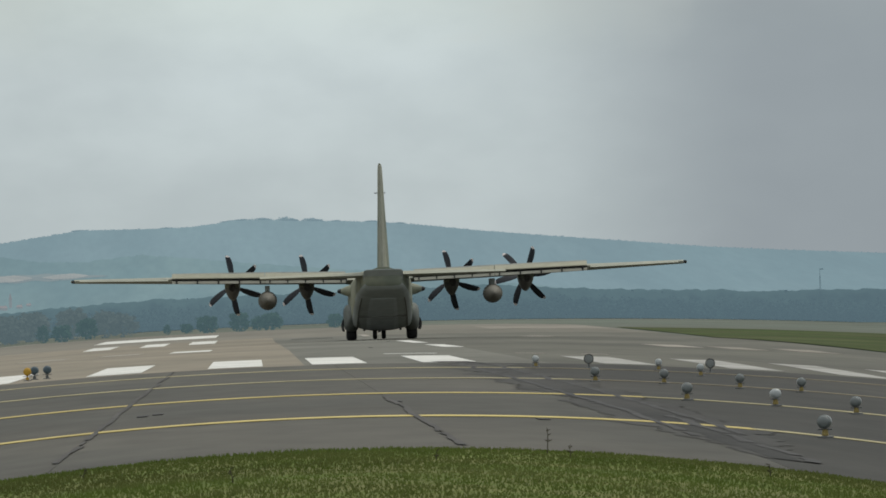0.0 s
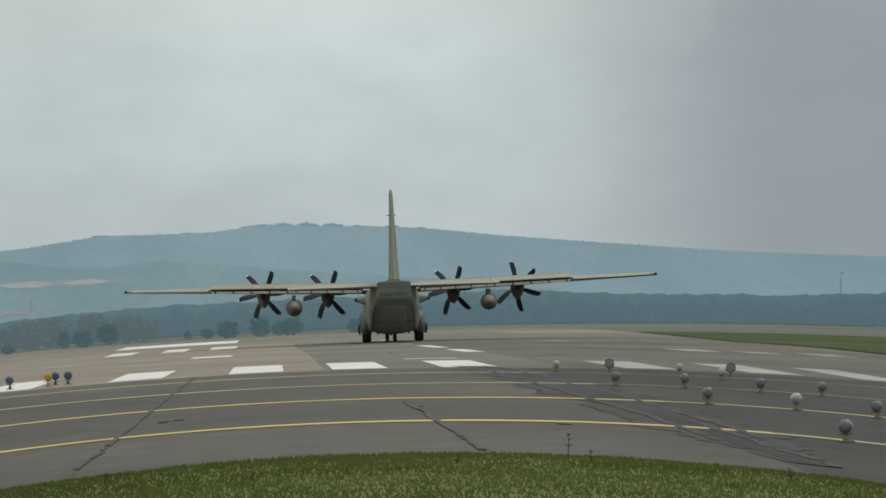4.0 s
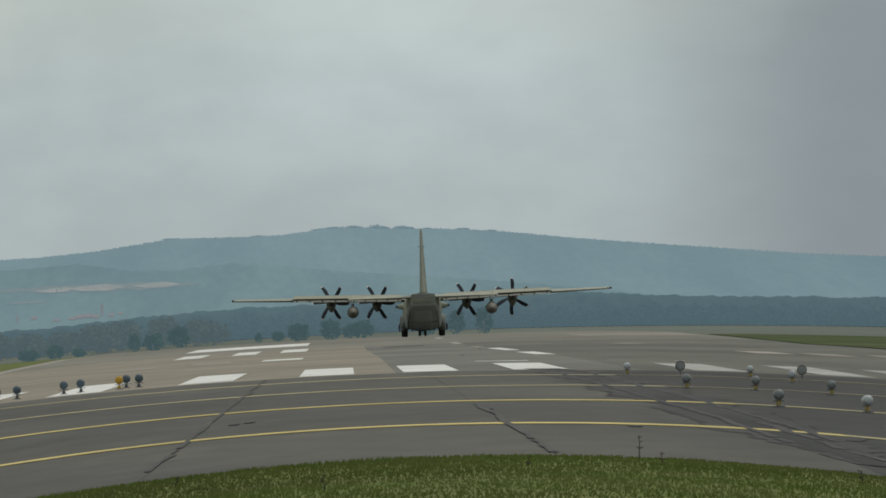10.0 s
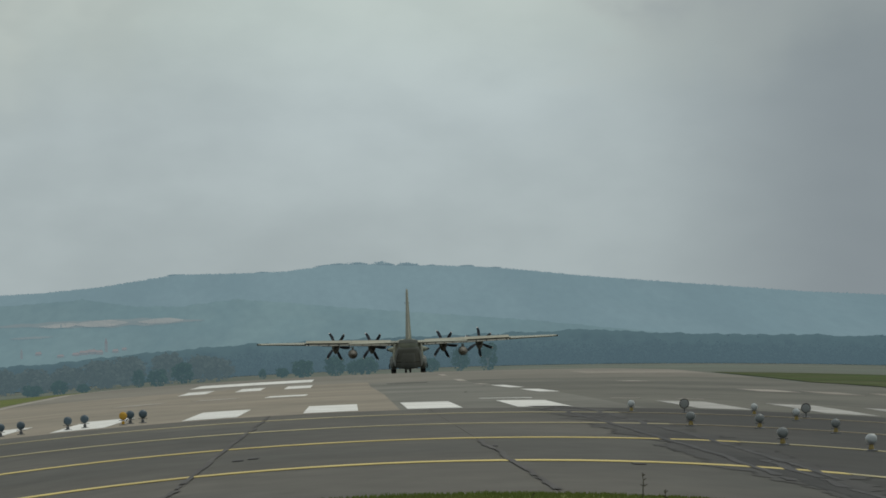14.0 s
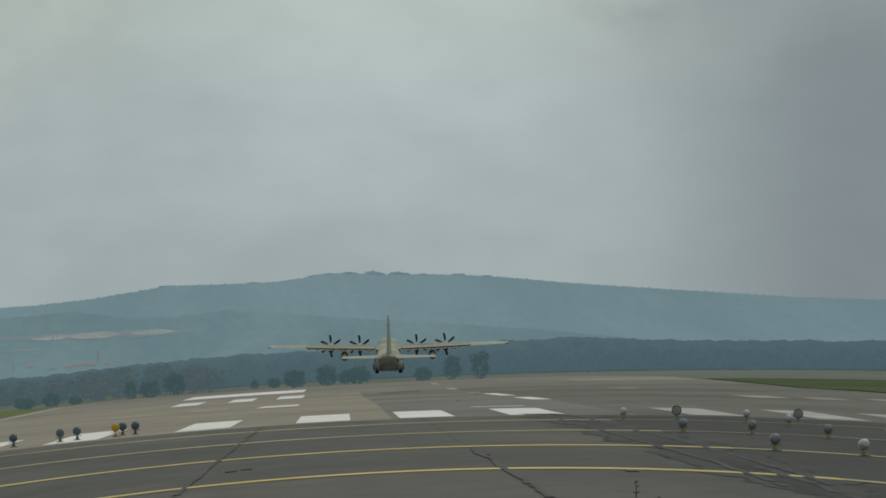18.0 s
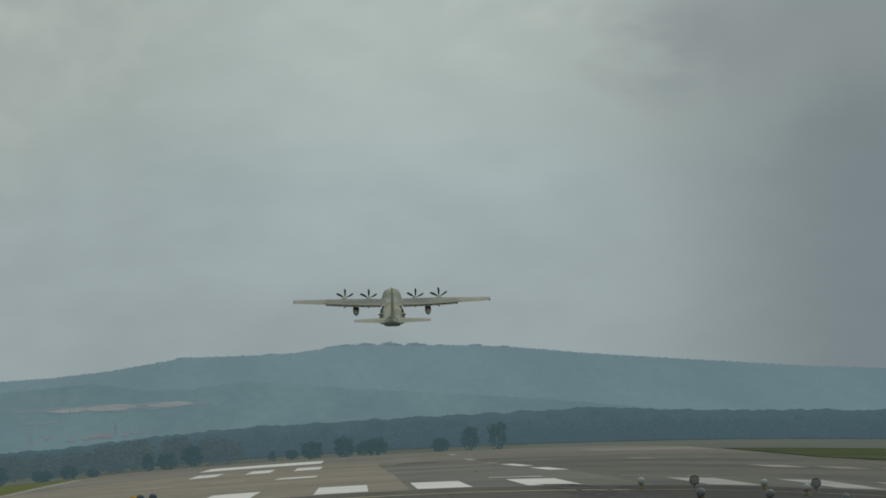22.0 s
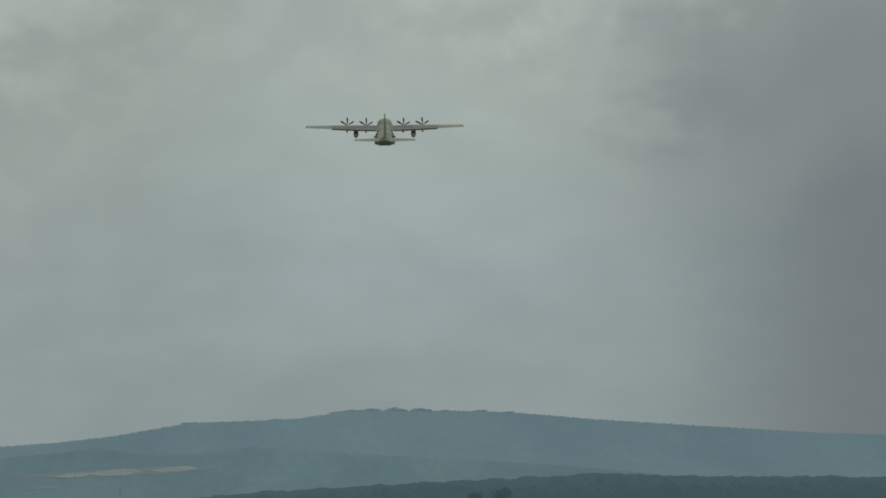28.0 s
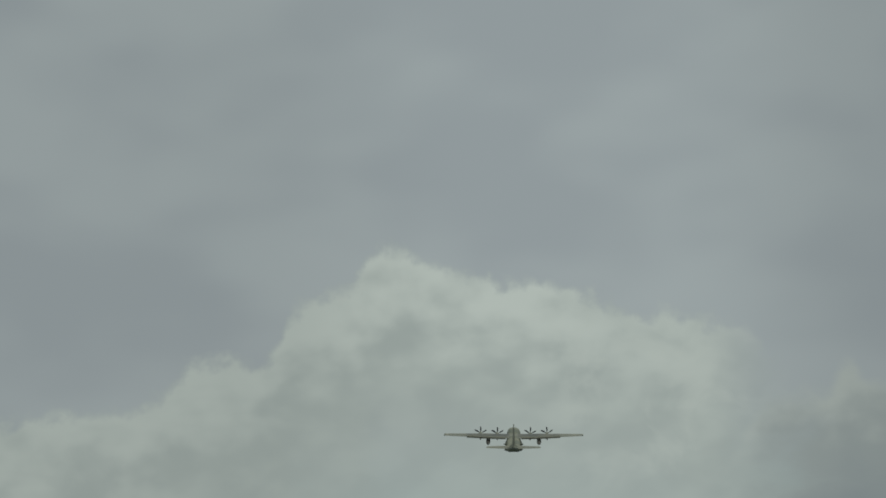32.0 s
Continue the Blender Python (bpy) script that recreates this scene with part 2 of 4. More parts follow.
# white paint lowered on the right-hand stripes to imitate lens falloff
DIM_WHITE = mat("lens_dimmed_white_marking", (0.300, 0.297, 0.275), 0.8, var=0.2, scale=1.4, second=(0.240, 0.236, 0.215), patch=0.25, spec=0.2)
WORN = mat("worn_white_marking", (0.275, 0.255, 0.222), 0.85, var=0.22, scale=1.2, second=(0.22, 0.20, 0.168), patch=0.3, spec=0.2)
YELLOW = mat("yellow_marking", (0.42, 0.340, 0.125), 0.8, var=0.25, scale=1.5, spec=0.2)
SEAL = mat("faded_seam", (0.047, 0.044, 0.040), 0.85, var=0.35, scale=1.0)
YELLOW_WORN = mat("worn_yellow_marking", (0.295, 0.262, 0.150), 0.85, var=0.3, scale=1.0, spec=0.2)
YELLOW_FAINT = mat("rubbed_yellow_marking", (0.165, 0.140, 0.092), 0.85, var=0.3, scale=1.0, spec=0.2)
TAR = mat("tar_seam", (0.028, 0.027, 0.026), 0.8, var=0.3, scale=1.0)
# ---- helpers of this scene ----


def finish(name, bm, material, parent=None, label="", smooth=False):
    me = bpy.data.meshes.new(name)
    bm.to_mesh(me)
    bm.free()
    for m in (material if isinstance(material, (list, tuple)) else [material]):
        me.materials.append(m)
    if smooth:
        me.polygons.foreach_set("use_smooth", [True] * len(me.polygons))
    ob = new(name, me)
    if parent:
        ob.parent = parent
    if label:
        ob["label"] = label
    return ob


def part(name, bm, material, parent, label="", smooth=False):
    return finish(name, bm, material, parent, label, smooth)


def from_arrays(name, verts, faces, material, parent=None, label="", smooth=False):
    me = bpy.data.meshes.new(name)
    me.from_pydata([tuple(map(float, v)) for v in verts], [], [tuple(map(int, f)) for f in faces])
    me.materials.append(material)
    if smooth:
        me.polygons.foreach_set("use_smooth", [True] * len(me.polygons))
    ob = new(name, me)
    if parent:
        ob.parent = parent
    if label:
        ob["label"] = label
    return ob


def thing(name, label, category, group="", kind="", at=(0, 0, 0), rz=0):
    ob = new(name)
    ob.matrix_basis = pose(*at, 0, 0, rz)
    return tagged(ob, label, category, group, kind)


def box(x0, x1, y0, y1, z0, z1, bevel=0.02):
    bm = bmesh.new()
    bmesh.ops.create_cube(bm, size=1)
    for v in bm.verts:
        v.co = ((x0 + x1) / 2 + v.co.x * (x1 - x0), (y0 + y1) / 2 + v.co.y * (y1 - y0), (z0 + z1) / 2 + v.co.z * (z1 - z0))
    if bevel:
        bmesh.ops.bevel(bm, geom=bm.edges[:], offset=bevel, segments=1, affect="EDGES")
    return bm


def loft(rings, caps=True):
    bm = bmesh.new()
    rows = [[bm.verts.new(p) for p in r] for r in rings]
    n = len(rows[0])
    for a, b in zip(rows, rows[1:]):
        for i in range(n):
            j = (i + 1) % n
            bm.faces.new((a[i], a[j], b[j], b[i]))
    if caps:
        bm.faces.new(rows[0])
        bm.faces.new(list(reversed(rows[-1])))
    bmesh.ops.recalc_face_normals(bm, faces=bm.faces)
    return bm


def profile(y):
    return float(np.interp(y, [0, 300, 430, 500, 590, 690, 820, 890, 1040, 1500, 2000, 2400, 3000, 5000], [0, 0, -0.25, -0.42, -0.26, -0.1, -0.3, -0.42, -1.05, -2.2, -3.1, -2.3, -2.6, -9]))


def ground_z(x, y):
    """Height of the land, fitted to the camera's view: a long crest, a crown across the runway for the lens's bowed
    lines and a slight fall to the right near its end.
    """
    yy = max(y, 40)
    d = x - 0.0175 * yy
    lim = 0.075 * yy + 3
    d = max(-lim, min(lim, d))
    fall = 0.010 * (max(-25, min(25, x)) - 3) * min(1, max(0, (450 - yy) / 150))
    return profile(yy) - 0.00306 * d * d * (19560 / yy + 130) / yy - fall


def drape(name, x0, x1, y0, y1, lift, material, parent=None, label="", dx=1.2, dy=0.02, skew=0.0):
    """A sheet laid on the land, with a thin edge."""
    nx = max(1, int(math.ceil((x1 - x0) / dx)))
    ys = [y0]
    while ys[-1] < y1:
        ys.append(min(y1, ys[-1] + max(0.4, ys[-1] * dy)))
    if len(ys) > 2 and ys[-1] - ys[-2] < 0.1:
        ys.pop(-2)
    vs, fs = [], []
    for y in ys:
        for i in range(nx + 1):
            x = x0 + (x1 - x0) * i / nx + skew * (y - y0)
            vs.append((x, y, ground_z(x, y) + lift))
    w = nx + 1
    for j in range(len(ys) - 1):
        for i in range(nx):
            a = j * w + i
            fs.append((a, a + 1, a + 1 + w, a + w))
    n = len(vs)
    edge = [i for i in range(w)] + [j * w + nx for j in range(1, len(ys))] + [(len(ys) - 1) * w + i for i in range(nx - 1, -1, -1)] + [j * w for j in range(len(ys) - 2, 0, -1)]
    for e in edge:
        v = vs[e]
        vs.append((v[0], v[1], v[2] - 0.008))
    m = len(edge)
    for i in range(m):
        j = (i + 1) % m
        fs.append((edge[j], edge[i], n + i, n + j))
    return from_arrays(name, vs, fs, material, parent, label)


# ---- ground ----


def build_ground():
    ys = [-60, -20, 10, 30, 45]
    while ys[-1] < 4900:
        ys.append(ys[-1] * 1.035)
    vs, fs = [], []
    for y in ys:
        for i in range(61):
            s = (i - 30) / 30
            half = 16 + 0.09 * max(y, 0)
            x = 0.0175 * max(y, 0) + half * s + (abs(s) ** 7) * s * (400 + 0.6 * max(y, 0))
            vs.append((x, y, ground_z(x, y) - 0.05))
    for j in range(len(ys) - 1):
        for i in range(60):
            a = j * 61 + i
            fs.append((a, a + 1, a + 62, a + 61))
    g = from_arrays("ground", vs, fs, FIELD, smooth=True)
    tagged(g, "grey-green field running out to the wooded hills", "ground", kind="structure")
    return g


build_ground()
tagged(drape("verge", -14, 18, -20, 79, 0.0, GRASS, dx=1.0), "mown green grass verge before the runway end", "grass", kind="structure")
tagged(drape("verge", -85, -29.6, 240, 800, 0.0, GRASS, dx=3), "green grass strip beside the runway", "grass", kind="structure")
tagged(drape("verge", 34.2, 110, 240, 640, 0.0, DIM_GRASS, dx=3), "olive grass strip beside the runway, dimmed for the lens's dark right side", "grass", kind="structure")
for x0, x1, m in ((-26, -2.47, ASPHALT), (-2.46, 2.44, ASPHALT), (2.45, 6.27, ASPHALT), (6.28, 36, ASPHALT_DARK)):
    tagged(drape("pavement", x0, x1, 79, 209.5, 0.0, m, dx=1.0), "grey asphalt lane before the runway threshold" if m is ASPHALT else "grey asphalt lane before the threshold, darkened for the lens's dim right side", "pavement", kind="structure")
tagged(drape("runway", 9.2, 33, 209.5, 548, 0.0, RUNWAY, dx=1.2), "worn grey asphalt runway, dimmed right of the centreline for the lens", "runway", kind="structure")
tagged(drape("runway", 1.55, 9.2, 209.5, 548, 0.0, RUNWAY_PALE, dx=1.2), "worn grey asphalt runway left of the centreline, undimmed", "runway", kind="structure")
tagged(drape("runway", -29.6, 1.55, 209.5, 560, 0.0, CONCRETE, dx=1.2), "tan weathered concrete runway surface", "runway", kind="structure")
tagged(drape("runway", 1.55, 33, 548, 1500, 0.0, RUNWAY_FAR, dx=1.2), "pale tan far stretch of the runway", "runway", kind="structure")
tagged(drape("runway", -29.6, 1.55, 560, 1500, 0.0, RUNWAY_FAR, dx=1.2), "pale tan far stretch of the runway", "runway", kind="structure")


def build_markings():
    for x in (-16.6, -13.1, -9.42, -5.27, -1.47, 1.8, 5.25, 10.95, 14.9, 18.4, 21.9, 25.4):
        tagged(drape("threshold_stripe", x, x + 1.72, 212, 243, 0.012, WHITE if x < 10 else DIM_WHITE, dx=0.6), "white painted threshold stripe on the runway", "road marking", "threshold stripes")
    for y in (190.8, 161, 132, 103):
        w = 0.9 + 0.004 * y
        tagged(drape("yellow_line", -22, 7.6, y, y + w, 0.012, YELLOW if y < 140 else YELLOW_WORN, dx=0.6), "yellow line painted across the asphalt", "road marking", "yellow lines")
        tagged(drape("yellow_line", 7.62, 30, y + 0.1, y + w - 0.1, 0.012, YELLOW_WORN if y < 140 else YELLOW_FAINT, dx=0.6), "rubbed-off end of a yellow line on the asphalt", "road marking", "yellow lines")
    tagged(drape("edge_line", -28.9, -27.9, 380, 1100, 0.012, WORN, dx=0.5), "worn white line along the runway edge", "road marking")
    # worn figures and bars behind the threshold
    for x, w, y, l, m in ((-4.2, 2.0, 334, 24, WHITE), (-8.0, 2.1, 342, 22, WORN), (-12.0, 2.3, 340, 22, WORN), (-5.05, 2.05, 522, 36, WHITE), (-8.8, 1.9, 522, 36, WHITE),
                          (-13.2, 2.1, 522, 36, WHITE), (-14.4, 11.0, 612, 50, WHITE), (20.1, 1.9, 330, 22, WORN), (23.0, 1.9, 326, 20, FAINT), (26.4, 2.0, 326, 20, FAINT), (19.2, 1.6, 466, 26, WORN),
                          (21.4, 11.0, 612, 50, FAINT), (8.45, 0.9, 302, 34, WHITE), (8.6, 0.8, 366, 46, WHITE), (8.6, 0.6, 446, 26, WORN), (8.6, 0.6, 530, 30, WORN), (8.6, 0.6, 630, 30, WORN),
                          (4.9, 2.0, 256, 2.0, WHITE), (9.9, 1.1, 256, 1.6, WORN), (12.4, 1.0, 256, 1.6, WORN)):
        tagged(drape("runway_bar", x, x + w, y, y + l, 0.012, m, dx=0.6), "worn white bar painted on the runway" if m is WORN else "white bar painted on the runway", "road marking", "runway bars")


build_markings()


def seam(name, label, x, y0, y1, w, seed, wander=0.12, breaks=0.0, drift=0.0, material=None):
    """A tar-filled joint that wanders a little and breaks off here and there."""
    rng = random.Random(seed)
    vs, fs = [], []
    y, last = y0, None
    while y < y1:
        cx = x + drift * (y - y0) + noise.noise((y * 0.11, seed, 0)) * wander + noise.noise((y * 0.5, seed, 3)) * wander * 0.4
        ww = w * (1 + 0.7 * noise.noise((y * 0.35, seed, 5)) + rng.uniform(-0.12, 0.12))
        k = len(vs)
        for xx in (cx - ww / 2, cx + ww / 2):
            vs.append((xx, y, ground_z(xx, y) + 0.015))
        if last is not None and rng.random() >= breaks:
            fs.append((last, last + 1, k + 1, k))
        last = k
        y += max(0.6, y * 0.012)
    return tagged(from_arrays(name, vs, fs, material or TAR), label, "tar seam", kind="structure")


seam("tar_seam", "faint broken tar seam across the asphalt", -2.46, 84, 209, 0.10, 1, 0.10, 0.03, material=SEAL)
seam("tar_seam", "faint broken tar seam across the asphalt", 2.45, 80, 130, 0.10, 2, 0.10, 0.08, material=SEAL)
seam("tar_seam", "dark wandering tar seam along the asphalt", 6.16, 94, 211, 0.16, 3, 0.16, 0.02)
seam("tar_seam", "dark wandering tar seam along the asphalt", 7.05, 98, 211, 0.14, 4, 0.22, 0.04)
seam("tar_seam", "dark wandering tar seam along the asphalt", 6.75, 84, 112, 0.18, 5, 0.3, 0.06)


def soiled_strip(reach, lift, seed, material, label):
    """Tar-stained asphalt along a pair of seams, with ragged sides."""
    vs, fs = [], []
    y = 84.0
    while y < 211:
        mid = 6.6 + 0.12 * noise.noise((y * 0.05, 4, 1))
        half = reach * (1 + 0.7 * noise.noise((y * 0.16, 9 + seed, 2)) + 0.4 * noise.noise((y * 0.7, 2, 7 + seed)) + 0.25 * noise.noise((y * 2.1, 5, seed)))
        half = max(0.08, half * min(1, (y - 78) / 20, (216 - y) / 14))
        k = len(vs)
        for q in range(5):
            x = mid + half * (q / 2 - 1)
            vs.append((x, y, ground_z(x, y) + lift))
        if k:
            fs.extend((k - 5 + q, k - 4 + q, k + 1 + q, k + q) for q in range(4))
        y += max(0.3, y * 0.004)
    tagged(from_arrays("soiled_strip", vs, fs, material), label, "stain", kind="structure")


soiled_strip(0.95, 0.006, 1, STAINED, "faint dark stain over the asphalt along two seams")
soiled_strip(0.46, 0.009, 2, SOILED, "dark tar-stained strip of asphalt between two seams")
rng_patch = random.Random(8)
for x, y, w, l in ((6.35, 211.5, 1.2, 3.5), (6.3, 204.0, 0.9, 3.0), (6.5, 196.0, 1.0, 5.0), (6.9, 186.0, 0.7, 4.0), (6.3, 176.5, 0.6, 3.0), (7.1, 167.5, 0.5, 3.0)):
    tagged(drape("tar_patch", x - w / 2, x + w / 2, y, y + l, 0.013, SEAL, dx=0.2, skew=rng_patch.uniform(-0.08, 0.02)), "dark ragged tar patch over a seam", "tar patch")
for x, y in ((-1.7, 117.0), (-1.95, 116.0), (2.5, 119.8), (4.3, 101), (5.26, 306), (7.9, 398)):
    tagged(drape("tar_patch", x - 0.09, x + 0.09, y, y + 1.3, 0.014, TAR, dx=0.1), "small dark tar patch on the asphalt", "tar patch")


tagged(drape("tar_patch", 2.9, 6.1, 524.5, 529.5, 0.014, SEAL, dx=0.4), "long dark tar streak across the runway", "tar patch")


# ---- far land ----
FAR = 4400.0
# blue emission paints the haze over hill and spur; they light nothing themselves
SPUR = mat("haze_glow_spur", (0.036, 0.053, 0.052), 1.0, var=0.26, scale=0.10, second=(0.048, 0.066, 0.062), patch=0.02, glow=(0.111, 0.169, 0.195), spec=0.0, stretch=(1, 0.03, 1.3))
HILL = mat("haze_glow_hill", (0.038, 0.058, 0.060), 1.0, var=0.18, scale=0.10, second=(0.046, 0.066, 0.068), patch=0.012, glow=(0.130, 0.187, 0.219), spec=0.0, stretch=(1, 0.03, 1.3))
# dark leaf colour plus a blue glow in place of the air's haze
WOOD = mat("haze_glow_wood", (0.016, 0.027, 0.024), 1.0, var=0.3, scale=0.05, glow=(0.069, 0.109, 0.133), island=0.1, spec=0.0)


def hill_top(u):
    """Skyline height over the eye level by azimuth (both in 12000ths of a radian)."""
    return float(np.interp(u, [-1400, -1000, -640, -540, -436, -300, -195, -113, -60, -33, 30, 71, 221, 305, 408, 544, 687, 800, 910, 1200, 1600],
                           [95, 112, 128, 131, 138.5, 157, 156, 157, 162, 167, 166.5, 163.5, 157.5, 149, 136, 122, 108, 96.5, 88.5, 70, 50]))


def hill_surface(u, k):
    """A place on the hill's near slope: azimuth and k from foot (0) to skyline (1)."""
    y = 3000 + (FAR - 3000) * k
    z_top = EYE + hill_top(u) * FAR / 12000
    z = -4 + (z_top + 4) * k ** 1.7
    n = noise.noise((u * 0.006, k * 1.5, 3)) * 3.0 * k * (1 - k) * 2 + noise.noise((u * 0.16, k * 14, 1)) * 0.45
    return u * y / 12000, y, z + n


def spur_surface(u, k):
    """A place on the lower spur: azimuth and k from foot (0) to crest (1)."""
    y = 2900 + 700 * k
    top = EYE + np.interp(u, [-1400, -900, -640, -466, -380, -300, -198, -110, -26, 80, 172, 319, 480, 700],
                          [60, 85, 108, 118, 104, 101, 111, 103, 93, 83, 74, 60, 40, 10]) * 3600 / 12000
    n = noise.noise((u * 0.05, k * 3, 11)) * 0.7 + noise.noise((u * 0.2, k * 9, 4)) * 0.5
    return u * y / 12000, y, -5 + (top + 5) * k ** 1.15 + n * (0.4 + 0.6 * k)


def build_hill():
    nu, nv = 640, 90
    vs, fs = [], []
    for j in range(nv):
        for i in range(nu):
            vs.append(hill_surface(-1400 + 3000 * i / (nu - 1), j / (nv - 1)))
    for j in range(nv - 1):
        for i in range(nu - 1):
            a = j * nu + i
            fs.append((a, a + 1, a + nu + 1, a + nu))
    b = len(vs)
    for i in range(nu):
        x, y, z = vs[(nv - 1) * nu + i]
        vs.append((x, y + 380, -10))
    for i in range(nu - 1):
        a = (nv - 1) * nu + i
        fs.append((a, a + 1, b + i + 1, b + i))
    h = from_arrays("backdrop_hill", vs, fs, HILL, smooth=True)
    tagged(h, "long wooded hill behind the airfield, its blue haze put in as glow", "hill", kind="structure")
    # a lower wooded spur in front of it
    vs, fs = [], []
    nu, nv = 420, 24
    for j in range(nv):
        k = j / (nv - 1)
        for i in range(nu):
            u = -1400 + 2100 * i / (nu - 1)
            vs.append(spur_surface(u, k))
    for j in range(nv - 1):
        for i in range(nu - 1):
            a = j * nu + i
            fs.append((a, a + 1, a + nu + 1, a + nu))
    b = len(vs)
    for i in range(nu):
        x, y, z = vs[(nv - 1) * nu + i]
        vs.append((x, y + 200, -10))
    for i in range(nu - 1):
        a = (nv - 1) * nu + i
        fs.append((a, a + 1, b + i + 1, b + i))
    tagged(from_arrays("backdrop_spur", vs, fs, SPUR, smooth=True), "lower wooded spur of the hill, its haze put in as glow", "hill", kind="structure")


def on_spur(u, v):
    for q in range(300):
        x, y, z = spur_surface(u, q / 299)
        if (EYE - z) * 12000 / y <= v:
            break
    return x, y, z


build_hill()


def clumps(rng, n, cx, cy, cz, rx, ry, rz, size, vs, fs):
    """Adds n small leaf clumps (crossed irregular quads) round a crown."""
    for _ in range(n):
        while True:
            p = rng.uniform(-1, 1, 3)
            q = (p * p).sum()
            if 0.15 < q < 1.0:
                break
        c = np.array((cx + p[0] * rx, cy + p[1] * ry, cz + p[2] * rz))
        # leaves tilt outwards, up and towards the camera, which evens their shading
        out = rng.normal(size=3) * 0.8 + np.array((p[0], p[1] - 0.35, 0.9))
        a = np.cross(out, rng.normal(size=3))
        a /= np.linalg.norm(a)
        b = np.cross(out, a)
        b /= np.linalg.norm(b)
        s = size * rng.uniform(0.6, 1.4)
        k = len(vs)
        vs.extend((c - a * s, c + b * s * 0.8, c + a * s * rng.uniform(0.6, 1.2), c - b * s * 0.7))
        fs.append((k, k + 1, k + 2, k + 3))


def build_woods():
    rng = np.random.default_rng(5)
    top_u = [-1300, -900, -650, -533, -443, -343, -239, -157, 60, 287, 444, 560, 693, 900, 1300]
    top_v = [0, 2, 3, 8, 16, 24, 29, 33, 37, 40, 41, 32, 26, 17, 10]
    # the closed canopy, bulging tree by tree
    vs, fs = [], []
    nu, nv = 640, 18
    for j in range(nv):
        k = j / (nv - 1)
        for i in range(nu):
            u = -1300 + 2600 * i / (nu - 1)
            y = 2400 + 14 * k ** 2 + 150 * max(0, k - 0.75)
            x = u * y / 12000
            g = ground_z(x, 2400)
            top = EYE + np.interp(u, top_u, top_v) * 2450 / 12000 - 0.6
            bump = noise.noise((x * 0.16, k * 3, 2)) * 1.1 + noise.noise((x * 0.5, k * 8, 5)) * 0.6
            vs.append((x, y - bump * 2.5, g + (top - g) * min(1, k * 1.25) + bump * k * 0.9))
    for j in range(nv - 1):
        for i in range(nu - 1):
            a = j * nu + i
            fs.append((a, a + 1, a + nu + 1, a + nu))
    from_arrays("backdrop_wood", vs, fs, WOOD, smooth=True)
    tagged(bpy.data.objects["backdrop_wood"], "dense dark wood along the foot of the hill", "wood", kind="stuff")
    # leaf masses over it
    vs, fs = [], []
    for row, y in enumerate((2385, 2396, 2412)):
        u = -1300.0
        while u < 1300:
            u += rng.uniform(7, 15)
            x = u * y / 12000
            g = ground_z(x, y)
            top = EYE + np.interp(u, top_u, top_v) * y / 12000 + rng.uniform(-1.6, -0.2)
            hgt = max(3.0, top - g)
            hgt *= (0.62, 0.8, 1.0)[row]
            r = rng.uniform(1.6, 3.0)
            clumps(rng, 60, x, y + rng.uniform(-3, 3), g + hgt * 0.5, r, r, hgt * 0.5, 0.55, vs, fs)
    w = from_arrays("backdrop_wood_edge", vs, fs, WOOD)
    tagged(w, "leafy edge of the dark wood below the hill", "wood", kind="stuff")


build_woods()


def build_mast():
    """A slim lattice mast whose top stands over the wood."""
    x, y = 198.7, 2370.0
    g = ground_z(x, y)
    top = EYE + 52 * y / 12000 - g
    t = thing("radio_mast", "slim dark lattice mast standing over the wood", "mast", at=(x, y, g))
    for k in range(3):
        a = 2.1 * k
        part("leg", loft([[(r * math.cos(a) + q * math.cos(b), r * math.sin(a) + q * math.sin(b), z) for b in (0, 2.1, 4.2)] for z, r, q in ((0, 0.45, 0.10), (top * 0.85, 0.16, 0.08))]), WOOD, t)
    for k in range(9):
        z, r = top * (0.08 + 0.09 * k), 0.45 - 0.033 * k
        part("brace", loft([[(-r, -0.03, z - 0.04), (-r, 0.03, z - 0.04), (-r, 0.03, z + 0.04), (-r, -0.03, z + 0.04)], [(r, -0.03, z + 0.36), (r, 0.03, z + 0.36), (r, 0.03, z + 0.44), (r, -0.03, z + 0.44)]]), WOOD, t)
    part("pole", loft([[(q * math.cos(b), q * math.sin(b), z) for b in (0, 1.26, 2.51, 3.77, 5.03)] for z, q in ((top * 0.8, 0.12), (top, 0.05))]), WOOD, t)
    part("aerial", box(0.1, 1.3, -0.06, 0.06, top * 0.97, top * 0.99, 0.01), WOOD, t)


build_mast()

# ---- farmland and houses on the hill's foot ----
# fields and houses carry the hillside haze as emission over their own colours
STRAW = mat("pale_hazed_field", (0.152, 0.144, 0.130), 1.0, var=0.14, scale=0.12, second=(0.122, 0.124, 0.116), patch=0.03, glow=(0.125, 0.152, 0.168), spec=0.0)
MEADOW = mat("haze_glow_meadow", (0.070, 0.080, 0.076), 1.0, var=0.12, scale=0.12, second=(0.082, 0.088, 0.080), patch=0.03, glow=(0.108, 0.148, 0.172), spec=0.0)
ROOF = mat("haze_glow_roof", (0.096, 0.072, 0.066), 0.9, var=0.15, scale=0.2, glow=(0.128, 0.152, 0.170), spec=0.0)
WALL = mat("haze_glow_wall", (0.115, 0.112, 0.104), 0.9, var=0.15, scale=0.2, glow=(0.128, 0.158, 0.178), spec=0.0)


